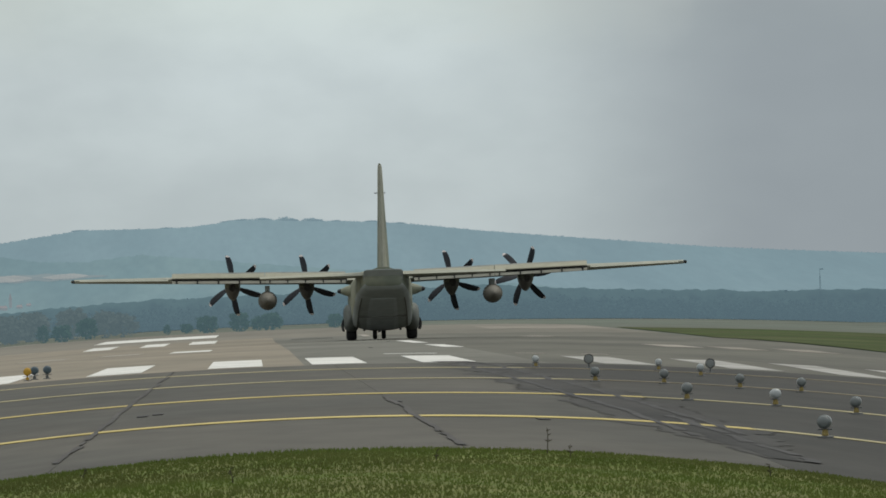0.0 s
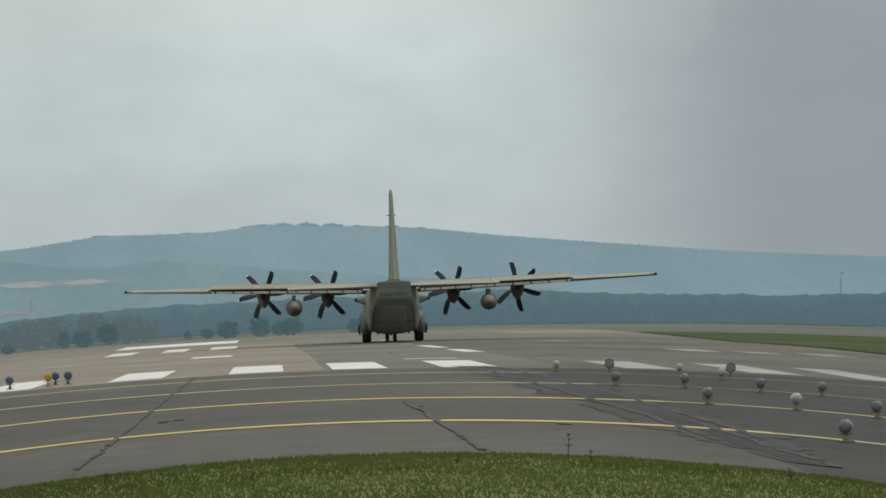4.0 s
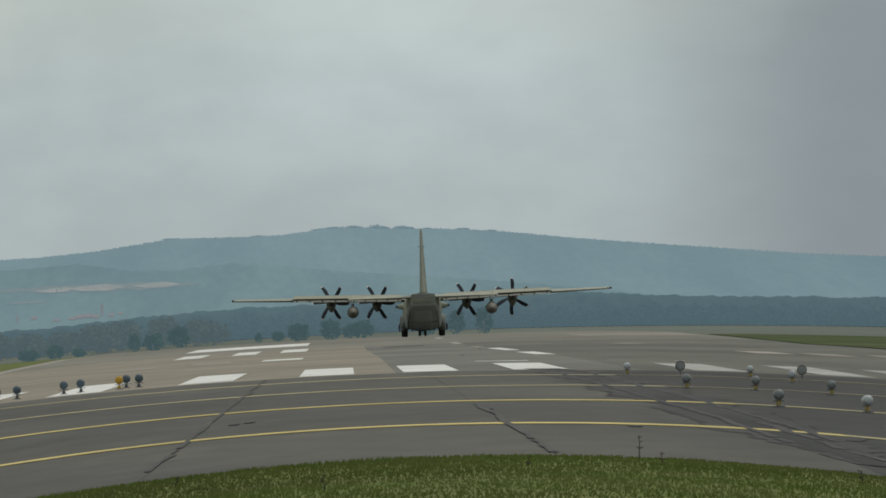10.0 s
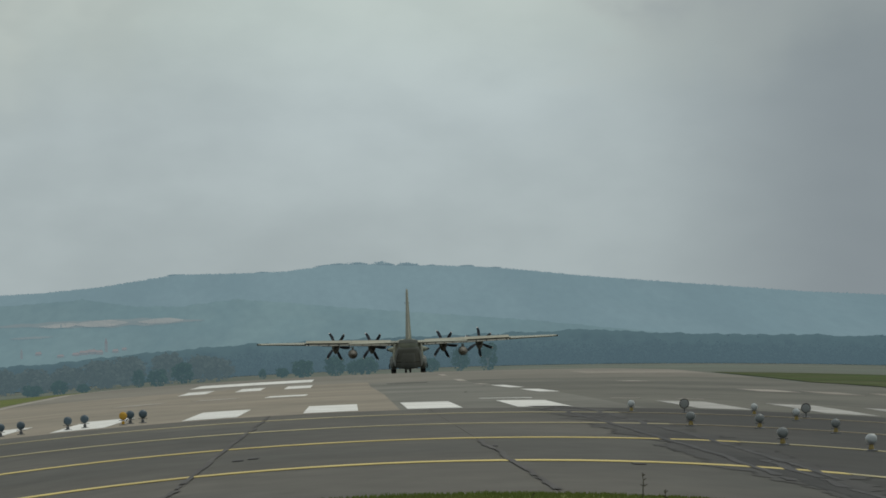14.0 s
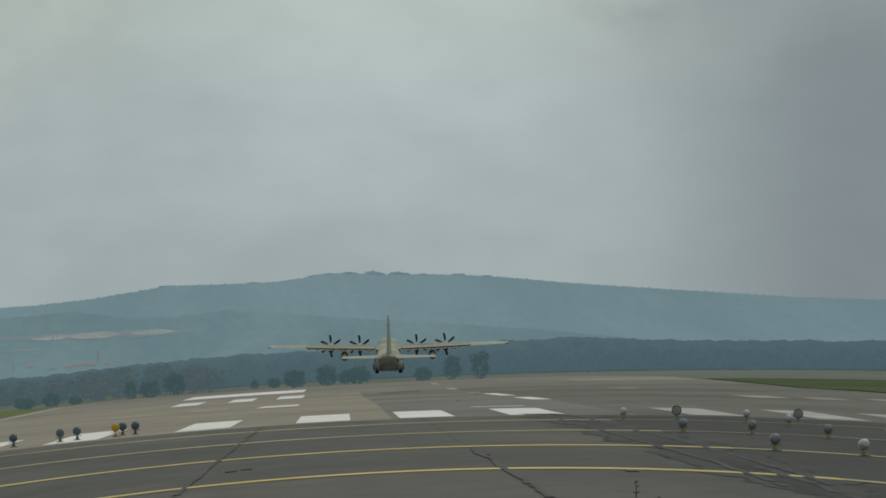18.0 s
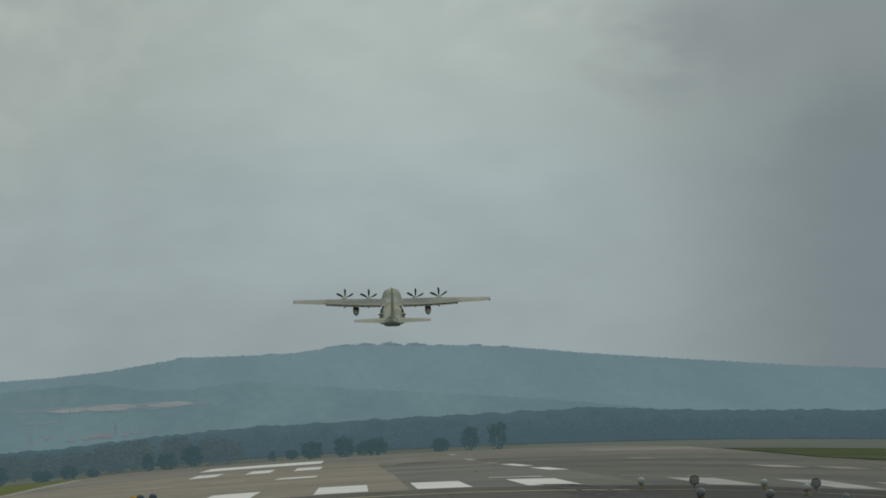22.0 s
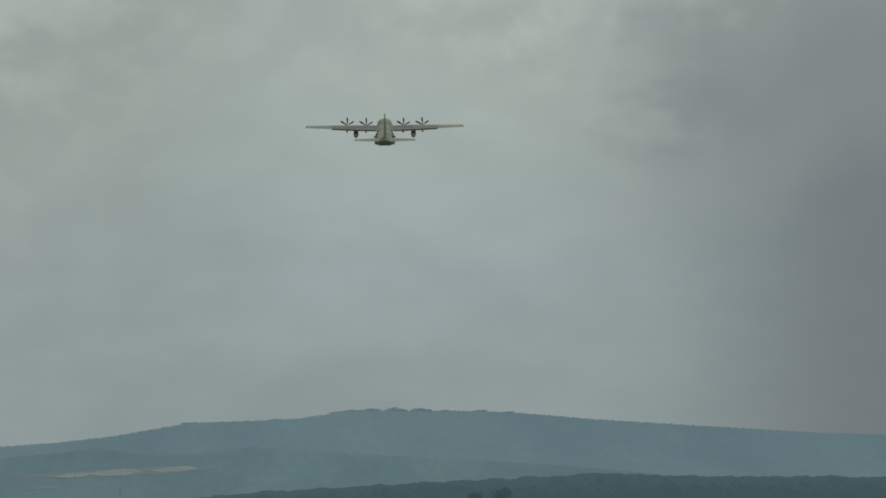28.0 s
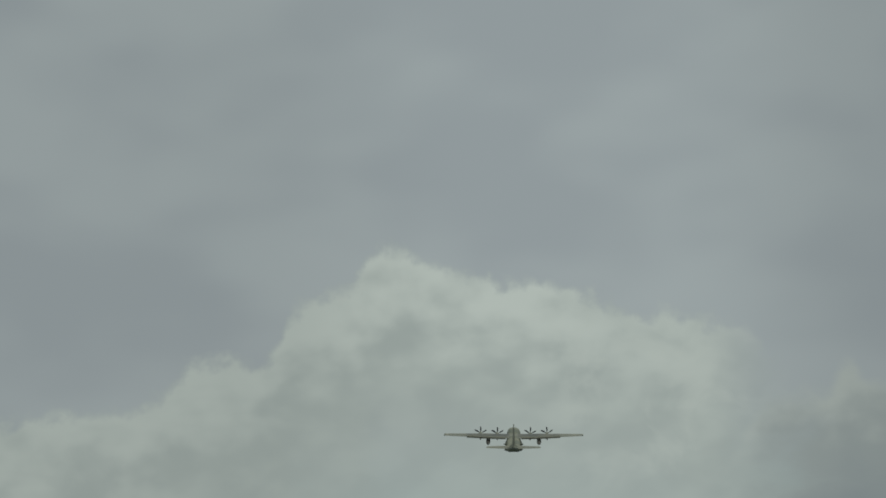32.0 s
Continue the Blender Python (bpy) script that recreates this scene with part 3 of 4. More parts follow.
def build_hillside():
    # pale stubble strips between meadows toned towards the hill's haze, laid on the slope
    strips = [(-640, -250, -74, 15, MEADOW, "meadow on the hillside, its haze put in as glow", 0.22), (-545, -470, -72, 9, STRAW, "pale stubble field on the hazy hillside", 0.38), (-486, -386, -73, 14, STRAW, "pale stubble field on the hazy hillside", 0.42),
              (-372, -288, -75, 11, STRAW, "pale stubble field on the hazy hillside", 0.38), (-600, -520, -52, 5, MEADOW, "meadow on the hillside, its haze put in as glow", 0.25)]
    for seed, (u0, u1, v, h, material, label, rise) in enumerate(strips):
        vs, fs = [], []
        n, rows = 60, 7
        for i in range(n + 1):
            u = u0 + (u1 - u0) * i / n
            lift = noise.noise((u * 0.02, seed, 1)) * 2.0 - 2 * (i / n - 0.5)
            e = h * min(1, 2.6 * i / n, 3.2 * (n - i) / n) ** 0.8 * (0.85 + 0.3 * noise.noise((u * 0.035, seed, 4)))
            for q in range(rows):
                px, py, pz = on_spur(u, v + lift + e * (0.5 - q / (rows - 1)))
                vs.append((px, py, pz + rise))
        for i in range(n):
            for q in range(rows - 1):
                k = i * rows + q
                fs.append((k, k + rows, k + rows + 1, k + 1))
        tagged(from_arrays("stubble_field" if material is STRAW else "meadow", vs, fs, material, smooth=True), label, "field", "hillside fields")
    # a village on the lower slope
    for u, v, w, h in ((-482, -21, 12, 5), (-468, -23, 15, 6), (-454, -24, 16, 7), (-441, -23, 14, 6), (-412, -25, 10, 5), (-509, -19, 11, 4), (-548, -24, 10, 5), (-396, -28, 8, 4)):
        x, y, z = on_spur(u, v + h * 0.4)
        k = y / 12000
        t = thing("house", "village house with a red tiled roof, its haze put in as glow", "house", "village houses", at=(x, y, z))
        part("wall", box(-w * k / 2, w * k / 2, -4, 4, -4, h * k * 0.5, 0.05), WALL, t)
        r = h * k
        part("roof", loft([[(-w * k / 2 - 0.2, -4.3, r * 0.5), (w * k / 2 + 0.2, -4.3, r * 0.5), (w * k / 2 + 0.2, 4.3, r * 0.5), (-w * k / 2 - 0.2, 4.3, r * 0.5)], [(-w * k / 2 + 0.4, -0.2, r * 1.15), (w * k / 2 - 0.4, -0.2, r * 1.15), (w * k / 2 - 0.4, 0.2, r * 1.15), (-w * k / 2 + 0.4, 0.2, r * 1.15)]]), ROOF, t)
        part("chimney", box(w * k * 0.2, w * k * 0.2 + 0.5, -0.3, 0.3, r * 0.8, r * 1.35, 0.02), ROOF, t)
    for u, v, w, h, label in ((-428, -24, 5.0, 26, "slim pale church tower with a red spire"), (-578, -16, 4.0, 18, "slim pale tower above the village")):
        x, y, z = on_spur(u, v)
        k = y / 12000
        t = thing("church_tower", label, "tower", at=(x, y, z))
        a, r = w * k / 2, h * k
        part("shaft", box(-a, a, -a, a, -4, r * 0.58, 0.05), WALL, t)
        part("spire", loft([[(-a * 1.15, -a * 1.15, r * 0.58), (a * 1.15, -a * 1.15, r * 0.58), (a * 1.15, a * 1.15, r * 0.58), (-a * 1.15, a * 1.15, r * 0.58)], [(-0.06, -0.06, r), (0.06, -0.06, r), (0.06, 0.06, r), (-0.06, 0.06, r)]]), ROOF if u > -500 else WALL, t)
    # single trees standing out along the ridge
    rng = np.random.default_rng(17)
    vs, fs = [], []
    # a low fringe of crowns, with a few taller groups near the summit
    groups = ((-42, 26, 0.8), (-10, 30, 0.9), (22, 34, 1.7), (60, 24, 3.0), (74, 18, 1.5), (104, 24, 3.0), (122, 22, 1.1), (156, 26, 0.9), (210, 26, 0.9), (262, 20, 0.5), (-148, 20, 0.6), (-302, 24, 0.8))
    for u, w, h in groups:
        x, y, z = hill_surface(u, 1.0)
        for _ in range(3):
            clumps(rng, 110, x + rng.uniform(-0.3, 0.3) * w * 0.37, y, z + h * 0.05, w * 0.37 * rng.uniform(0.3, 0.5), h * 0.5, h * rng.uniform(0.5, 0.85), 0.5, vs, fs)
    u = -1300.0
    while u < 1500:
        u += rng.uniform(3, 9)
        h = rng.uniform(0.15, 0.5) + 0.3 * max(0.0, noise.noise((u * 0.03, 2, 8)))
        x, y, z = hill_surface(u, 1.0)
        clumps(rng, 10, x, y, z, rng.uniform(1.0, 2.4), 1.0, h, 0.4, vs, fs)
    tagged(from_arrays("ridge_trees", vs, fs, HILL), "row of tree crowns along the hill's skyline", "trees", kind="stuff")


build_hillside()


# ---- grass at the verge ----


def build_grass():
    rng = np.random.default_rng(9)
    vs, fs = [], []
    for _ in range(85000):
        y = 78.7 - 25 * rng.random() ** 1.4
        x = rng.uniform(-8.5, 10.5)
        lush = 0.5 + 0.5 * noise.noise((x * 0.5, y * 0.25, 2)) + 0.35 * noise.noise((x * 2.2, y * 0.9, 6))
        h = max(0.010, (0.014 + 0.036 * lush) * rng.uniform(0.5, 1.4))
        w = rng.uniform(0.006, 0.015)
        a = rng.uniform(0, math.pi)
        dx, dy = w * math.cos(a), w * math.sin(a)
        lx, ly = rng.normal(0, 0.35, 2) * h
        z = ground_z(x, y)
        k = len(vs)
        vs.extend(((x - dx, y - dy, z), (x + dx, y + dy, z), (x + lx + dx * 0.3, y + ly, z + h)))
        fs.append((k, k + 1, k + 2))
    tagged(from_arrays("grass_blades", vs, fs, BLADE_GREEN), "uneven green grass along the asphalt's edge", "grass", kind="stuff")


build_grass()
WEED = mat("weed_stalks", (0.055, 0.050, 0.028), 0.9, var=0.3, scale=3)


def weed(x, y, h, seed):
    rng = random.Random(seed)
    t = thing("weed", "thin dry weed stalk standing in the grass", "weed", "weeds in the verge", at=(x, y, ground_z(x, y)))
    rings = [[(0.02 * math.sin(3 * k + seed) * k + r * math.cos(a), r * math.sin(a), h * k) for a in (0, 2.1, 4.2)] for k, r in ((0, 0.009), (0.35, 0.008), (0.7, 0.006), (1.0, 0.003))]
    part("stalk", loft(rings), WEED, t)
    for i in range(7):
        k = rng.uniform(0.3, 1.0)
        a = rng.uniform(0, 6.28)
        s = rng.uniform(0.02, 0.05)
        px, py = 0.02 * math.sin(3 * k + seed) * k, 0
        part("leaf", loft([[(px, py, h * k - 0.005), (px, py, h * k + 0.005), (px + 0.004, py, h * k)], [(px + s * math.cos(a), s * math.sin(a), h * k + 0.012), (px + s * math.cos(a), s * math.sin(a), h * k + 0.022), (px + s * math.cos(a) + 0.01, s * math.sin(a), h * k + 0.018)]]), WEED, t)


for i, (x, y, h) in enumerate(((3.30, 77.2, 0.30), (3.48, 75.5, 0.14), (-0.25, 66.0, 0.14), (5.6, 74.0, 0.16), (1.9, 72.0, 0.13), (-1.9, 74.0, 0.12))):
    weed(x, y, h, i)
# ---- the aeroplane ----
CAMO = mat("tan_camouflage", (0.262, 0.266, 0.198), 0.75, var=0.14, scale=0.7, second=(0.165, 0.182, 0.144), patch=0.20, spec=0.2)
WING_TAN = mat("wing_paint", (0.296, 0.300, 0.238), 0.75, var=0.14, scale=0.6, second=(0.238, 0.246, 0.204), patch=0.16, spec=0.2)
WING_GREY = mat("grey_wing_camouflage", (0.162, 0.172, 0.158), 0.75, var=0.16, scale=0.7, second=(0.212, 0.214, 0.180), patch=0.22, spec=0.2)
# door and belly greys raised to make up for missing ground bounce and haze
DOOR = mat("cargo_door_grey", (0.400, 0.432, 0.436), 0.8, var=0.14, scale=0.8, second=(0.360, 0.390, 0.392), patch=0.3, spec=0.15)
FAIRING = mat("wheel_fairing_grey", (0.175, 0.188, 0.178), 0.8, var=0.16, scale=0.8, second=(0.150, 0.162, 0.150), patch=0.3, spec=0.15)
BELLY = mat("belly_grey_green", (0.330, 0.356, 0.348), 0.8, var=0.14, scale=0.8, second=(0.292, 0.316, 0.306), patch=0.3, spec=0.15)
VANE = mat("vane_paint", (0.42, 0.41, 0.35), 0.7, var=0.12, scale=1.0, spec=0.2)
FLAP = mat("flap_paint", (0.318, 0.312, 0.242), 0.7, var=0.12, scale=1.0, spec=0.2)
NACELLE = mat("nacelle_shade_grey", (0.128, 0.126, 0.112), 0.75, var=0.2, scale=1.2, spec=0.15)
DARK = mat("dark_cavity", (0.030, 0.030, 0.030), 0.8, var=0.2)
RUBBER = mat("tyre_rubber", (0.032, 0.032, 0.032), 0.9, var=0.2, scale=4, spec=0.2)
RIM = mat("wheel_rim", (0.30, 0.30, 0.29), 0.5, 0.3, var=0.15)
PROP = mat("propeller_black", (0.018, 0.021, 0.027), 0.55, var=0.2, scale=3, spec=0.3)
TIP = mat("blade_tip_paint", (0.66, 0.61, 0.59), 0.6, var=0.15)
METAL = mat("exhaust_metal", (0.090, 0.084, 0.076), 0.6, 0.4, var=0.25, scale=3)
POD = mat("pod_grey_tan", (0.135, 0.128, 0.108), 0.7, var=0.15, scale=1.0, spec=0.2)


def oval(y, zc, w, h, n=24, flat=2.2, x=0.0):
    """A rounded section across the aeroplane's axis."""
    out = []
    for i in range(n):
        a = 2 * math.pi * i / n
        c, s = math.cos(a), math.sin(a)
        out.append((x + w * math.copysign(abs(c) ** (2 / flat), c), y, zc + h * math.copysign(abs(s) ** (2 / flat), s)))
    return out


def foil(x, y_lead, chord, z, thick, droop=0.0, start=0.0, end=1.0):
    """A wing section; start and end cut the chord."""
    up, low = [], []
    for i in range(9):
        k = start + (end - start) * (1 - math.cos(math.pi * i / 8)) / 2
        t = thick * (2.97 * math.sqrt(max(k, 0.0)) - 1.26 * k - 3.516 * k * k + 2.843 * k ** 3 - 1.015 * k ** 4) / 1.0
        t = max(t, 0.018)
        dz = -droop * (k - start) * chord
        up.append((x, y_lead - k * chord, z + t * 0.6 + dz))
        low.append((x, y_lead - k * chord, z - t * 0.4 + dz))
    return up + low[::-1]


def wheel_mesh(radius, width):
    """A tyre round the x axis."""
    prof = [(0.55, 0.42), (0.80, 0.50), (0.94, 0.44), (1.0, 0.26), (1.0, -0.26), (0.94, -0.44), (0.80, -0.50), (0.55, -0.42)]
    bm = bmesh.new()
    rows = []
    for i in range(28):
        a = 2 * math.pi * i / 28
        rows.append([bm.verts.new((w * width, r * radius * math.cos(a), r * radius * math.sin(a))) for r, w in prof])
    for i in range(28):
        a, b = rows[i], rows[(i + 1) % 28]
        for k in range(7):
            bm.faces.new((a[k], a[k + 1], b[k + 1], b[k]))
    bmesh.ops.recalc_face_normals(bm, faces=bm.faces)
    return bm


def disc_mesh(radius, width, n=20):
    bm = bmesh.new()
    bmesh.ops.create_cone(bm, cap_ends=True, segments=n, radius1=radius, radius2=radius, depth=width)
    bmesh.ops.rotate(bm, verts=bm.verts, cent=(0, 0, 0), matrix=Matrix.Rotation(radians(90), 3, "Y"))
    return bm


def blade_mesh():
    """A curved propeller blade along +z, turning about y; inner part dark, tip painted."""
    bm = bmesh.new()
    rows = []
    for r, chord, sweep, pitch, th in ((0.28, 0.16, 0, 60, 0.10), (0.6, 0.38, 0.00, 50, 0.08), (1.0, 0.48, 0.03, 40, 0.06), (1.4, 0.49, 0.07, 33, 0.045), (1.75, 0.43, 0.13, 29, 0.035), (1.95, 0.34, 0.19, 27, 0.03), (2.07, 0.14, 0.25, 26, 0.02)):
        ring = []
        for k, t in ((-0.5, 0), (-0.2, 1), (0.2, 1), (0.5, 0), (0.2, -0.6), (-0.2, -0.6)):
            c = k * chord
            ring.append(bm.verts.new((-sweep + c * math.cos(radians(pitch)) - t * th * math.sin(radians(pitch)) * 0.3, c * math.sin(radians(pitch)) + t * th * 0.6, r)))
        rows.append(ring)
    for i, (a, b) in enumerate(zip(rows, rows[1:])):
        for k in range(6):
            f = bm.faces.new((a[k], a[(k + 1) % 6], b[(k + 1) % 6], b[k]))
            f.material_index = 1 if i >= 5 else 0
    bm.faces.new(rows[0])
    bm.faces.new(rows[-1][::-1]).material_index = 1
    bmesh.ops.recalc_face_normals(bm, faces=bm.faces)
    return bm


def side_faces(bm, test):
    for f in bm.faces:
        if test(f):
            f.material_index = 1


def nacelle_ring(x, y, zc, w, h):
    """A section that narrows to a chin below."""
    out = []
    for i in range(20):
        a = 2 * math.pi * i / 20
        out.append((x + w * math.cos(a) * (0.87 + 0.22 * math.sin(a)), y, zc + h * math.sin(a)))
    return out


WING_Z, TIP_Z = 4.02, 4.52


def wing_z(x):
    return WING_Z + (TIP_Z - WING_Z) * abs(x) / 20.2


def wing_line(x):
    """Leading edge and chord at a span station."""
    k = max(0.0, (abs(x) - 8.0) / 12.2)
    return 4.6 - 0.95 * k, 4.85 - 2.35 * k


def wing_piece(name, xs, start, end, material, plane, droop=0.0, drop=0.0, aft=0.0, label=""):
    rings = []
    for x in xs:
        lead, chord = wing_line(x)
        th = 0.135 * chord * (1 - 0.3 * abs(x) / 20.2) * 1.15
        ring = foil(x, lead - aft, chord, wing_z(x) - drop, th, droop, start, end)
        rings.append(ring)
    return part(name, loft(rings), material, plane, label, smooth=False)


def build_plane():
    plane = thing("transport_plane", "four-engined military transport aeroplane in faded tan camouflage taking off", "aeroplane")
    # fuselage, nose to tail: station, centre height, half width, half height
    st = [(14.6, 2.05, 0.12, 0.12), (14.3, 2.1, 0.55, 0.5), (13.6, 2.2, 1.0, 0.95), (12.6, 2.45, 1.5, 1.55), (11.2, 2.65, 1.95, 2.05), (9.0, 2.66, 2.1, 2.06), (4.8, 2.66, 2.1, 2.06), (3.6, 2.5, 2.1, 1.9), (-1.5, 2.5, 2.1, 1.9),
          (-3.5, 2.48, 2.06, 1.74), (-5.5, 2.74, 2.02, 1.46), (-7.5, 3.0, 1.96, 1.22), (-9.5, 3.32, 1.85, 1.06), (-11.5, 3.58, 1.7, 0.82), (-13.2, 3.8, 1.45, 0.6), (-14.4, 3.95, 1.2, 0.42)]
    bm = loft([oval(y, z, w, h, 32, 2.5 if y > 8 else 3.0 if y > -1.6 else 5.5) for y, z, w, h in st])
    side_faces(bm, lambda f: f.normal.z < -0.25)
    part("fuselage", bm, [CAMO, BELLY], plane, "tan camouflaged fuselage with a grey belly", smooth=True)
    # rear cargo ramp and door under the upswept tail
    def underside(y):
        ys = [s[0] for s in reversed(st)]
        return np.interp(y, ys, [s[1] - s[3] for s in reversed(st)]), np.interp(y, ys, [s[2] for s in reversed(st)])
    for name, y0, y1, lab in (("cargo_ramp", -3.4, -6.6, "closed grey cargo ramp"), ("cargo_door", -6.7, -11.4, "closed grey upper cargo door")):
        rings = []
        for k in range(7):
            y = y0 + (y1 - y0) * k / 6
            z, w = underside(y)
            w *= 0.77
            rings.append([(-w, y, z + 0.10), (-w * 0.5, y, z - 0.035), (w * 0.5, y, z - 0.035), (w, y, z + 0.10), (w, y, z + 0.16), (-w, y, z + 0.16)])
        part(name, loft(rings), DOOR, plane, lab)
    # raised rails along both sides of the door opening, and a sill across it
    for s in (-1, 1):
        rings = []
        for k in range(9):
            y = -3.6 - 7.7 * k / 8
            z, w = underside(y)
            w *= 0.79
            rings.append([(s * w, y, z + 0.12), (s * (w + 0.07), y, z + 0.13), (s * (w + 0.07), y, z + 0.03), (s * w, y, z + 0.02)])
        part("door_rail", loft(rings), NACELLE, plane, "dark rail beside the cargo door")
    z, w = underside(-6.65)
    part("door_sill", box(-w * 0.78, w * 0.78, -6.72, -6.58, z - 0.06, z + 0.1, 0.01), NACELLE, plane, "dark sill between ramp and door")
    # tail box between the stabilisers
    bm = loft([oval(-9.0, 4.15, 0.7, 0.30, 20, 3), oval(-11.5, 4.2, 1.25, 0.42, 20, 6), oval(-13.4, 4.10, 1.29, 0.52, 20, 7), oval(-14.85, 4.07, 1.29, 0.55, 20, 8), oval(-14.9, 4.07, 1.25, 0.51, 20, 8)])
    for v in bm.verts:
        if v.co.y < -14.5:
            v.co.y += max(0.0, 4.62 - v.co.z) * 1.15
    bm.normal_update()
    side_faces(bm, lambda f: f.normal.y < -0.3 or f.normal.z < -0.2)
    part("tail_fairing", bm, [CAMO, BELLY], plane, smooth=False)
    part("dorsal_fin", loft([[(0.05, -6.0, 4.35), (-0.05, -6.0, 4.35), (-0.06, -6.0, 4.2), (0.06, -6.0, 4.2)], [(0.08, -10.2, 5.7), (-0.08, -10.2, 5.7), (-0.16, -10.2, 4.2), (0.16, -10.2, 4.2)]]), CAMO, plane)
    # fin and rudder: sections up the height
    def fin_ring(z, lead, chord, th, s, e):
        return [(p[2], p[1], z) for p in foil(0, lead, chord, 0, th, 0, s, e)]
    fin = [(4.4, -9.4, 5.2, 0.84), (5.6, -9.9, 4.6, 0.74), (7.4, -10.6, 3.75, 0.58), (9.2, -11.3, 2.9, 0.43), (10.8, -11.9, 2.25, 0.32), (11.25, -12.2, 1.85, 0.27), (11.43, -12.45, 1.5, 0.20), (11.5, -12.7, 1.2, 0.10)]
    part("fin", loft([fin_ring(z, l, c, t, 0, 0.68) for z, l, c, t in fin]), CAMO, plane, smooth=False)
    part("rudder", loft([fin_ring(z, l, c, t, 0.70, 1.0) for z, l, c, t in fin[:7]]), WING_TAN, plane, "tan rudder", smooth=False)
    part("fin_fillet", loft([[(-w, y, 4.58), (-0.3, y, 4.76), (0.3, y, 4.76), (w, y, 4.58)] for y, w in ((-9.8, 0.35), (-12.5, 0.7), (-14.55, 0.8))]), CAMO, plane)
    part("fin_antenna", box(-0.36, 0.36, -11.5, -11.35, 9.58, 9.64, 0.01), DARK, plane, "thin dark cross antenna")
    for s in (-1, 1):
        rings, rear = [], []
        for k in range(5):
            x = s * (1.0 + 7.0 * k / 4)
            lead, chord = -10.4 - 0.95 * k / 4, 3.9 - 2.0 * k / 4
            rings.append(foil(x, lead, chord, 4.25, 0.40 - 0.2 * k / 4, 0, 0, 0.66))
            rear.append(foil(x, lead, chord, 4.25, 0.40 - 0.2 * k / 4, 0, 0.68, 1.0))
        part("stabiliser", loft(rings), WING_TAN, plane)
        part("elevator", loft(rear), WING_TAN, plane)
        # wings
        xs = [s * v for v in (1.2, 2.2, 5.0, 8.0, 11.0, 14.0)]
        wing_piece("inner_wing", xs, 0, 0.77, WING_GREY, plane)
        wing_piece("outer_wing", [s * v for v in (14.0, 16.6, 19.2, 20.5)], 0, 0.77, WING_TAN, plane)
        wing_piece("aileron", [s * v for v in (14.15, 16.6, 19.2, 20.1)], 0.78, 1.0, WING_TAN, plane)
        part("wing_tip", loft([foil(s * 20.5, wing_line(20.5)[0], wing_line(20.5)[1], wing_z(20.5), 0.24), foil(s * 20.72, wing_line(20.5)[0] - 0.3, wing_line(20.5)[1] - 0.6, wing_z(20.7), 0.10)]), CAMO, plane)
        part("wing_tip_light", box(s * 20.55 - 0.1, s * 20.55 + 0.1, 1.15, 1.5, wing_z(20.5) - 0.1, wing_z(20.5) + 0.12, 0.03), DARK, plane, "dark wing tip light housing")
        for a, b in ((2.3, 7.66), (7.70, 13.9)):
            stations = [s * v for v in (a, (a + b) / 2, b)]

            def strip(name, points, material, label=""):
                rings = []
                for x in stations:
                    k = wing_line(x)[1] / 4.85
                    lead, chord = wing_line(x)
                    edge = lead - chord
                    rings.append([(x, edge + y * k, wing_z(x) + z * (0.6 + 0.4 * k)) for y, z in points])
                bm = loft(rings)
                side_faces(bm, lambda f: f.normal.z > 0.9)
                part(name, bm, [material, WING_GREY if name == "flap" else material], plane, label)
            strip("flap", [(1.15, 0.42), (0.6, 0.56), (0.0, 0.47), (-0.35, 0.21), (-0.35, 0.155), (0.1, 0.15), (1.1, 0.15)], FLAP, "tan lowered wing flap")
            # solid dark strip in place of the shaded gap between flap and vane
            strip("flap_slot", [(0.9, 0.135), (-0.05, 0.135), (-0.05, 0.0), (0.9, 0.0)], DARK, "dark strip standing in for the shaded gap under the flap")
            strip("flap_vane", [(0.7, 0.0), (0.1, 0.01), (-0.40, -0.03), (-0.42, -0.20), (0.1, -0.14), (0.7, -0.12)], VANE, "pale narrow flap vane")
            for k in range(5):
                x = s * (a + 0.3 + (b - a - 0.6) * k / 4)
                y = wing_line(x)[0] - wing_line(x)[1]
                part("flap_bracket", box(x - 0.05, x + 0.05, y - 0.42, y + 0.2, wing_z(x) - 0.19, wing_z(x) + 0.15, 0.01), DARK, plane)
        # under-wing fuel tank on its pylon
        x = s * 7.55
        rings = [oval(y, 2.85, r, r, 20, 2, x) for y, r in ((5.4, 0.03), (5.1, 0.22), (4.4, 0.45), (3.2, 0.6), (1.5, 0.64), (-0.2, 0.62), (-1.4, 0.5), (-2.2, 0.30), (-2.7, 0.05))]
        tank = part("fuel_tank", loft(rings), POD, plane, "grey-tan fuel tank under the wing", smooth=True)
        part("pylon", loft([[(x - 0.16, 3.8, z), (x - 0.16, 0.4, z), (x + 0.16, 0.4, z), (x + 0.16, 3.8, z)] for z in (3.35, 3.85)]), BELLY, tank)
        part("tank_band", loft([oval(y, 2.85, 0.645, 0.645, 20, 2, x) for y in (0.55, 0.5)], False), DARK, tank)
        # wheel fairing, wheels and doors
        rings = [oval(y, z, w, h, 20, 3.0, s * 2.0) for y, z, w, h in ((5.2, 1.6, 0.1, 0.2), (4.2, 1.55, 0.42, 0.75), (2.0, 1.5, 0.52, 0.92), (-1.6, 1.5, 0.52, 0.92), (-3.2, 1.6, 0.45, 0.72), (-4.6, 1.75, 0.1, 0.2))]
        part("wheel_fairing", loft(rings), FAIRING, plane, smooth=True)
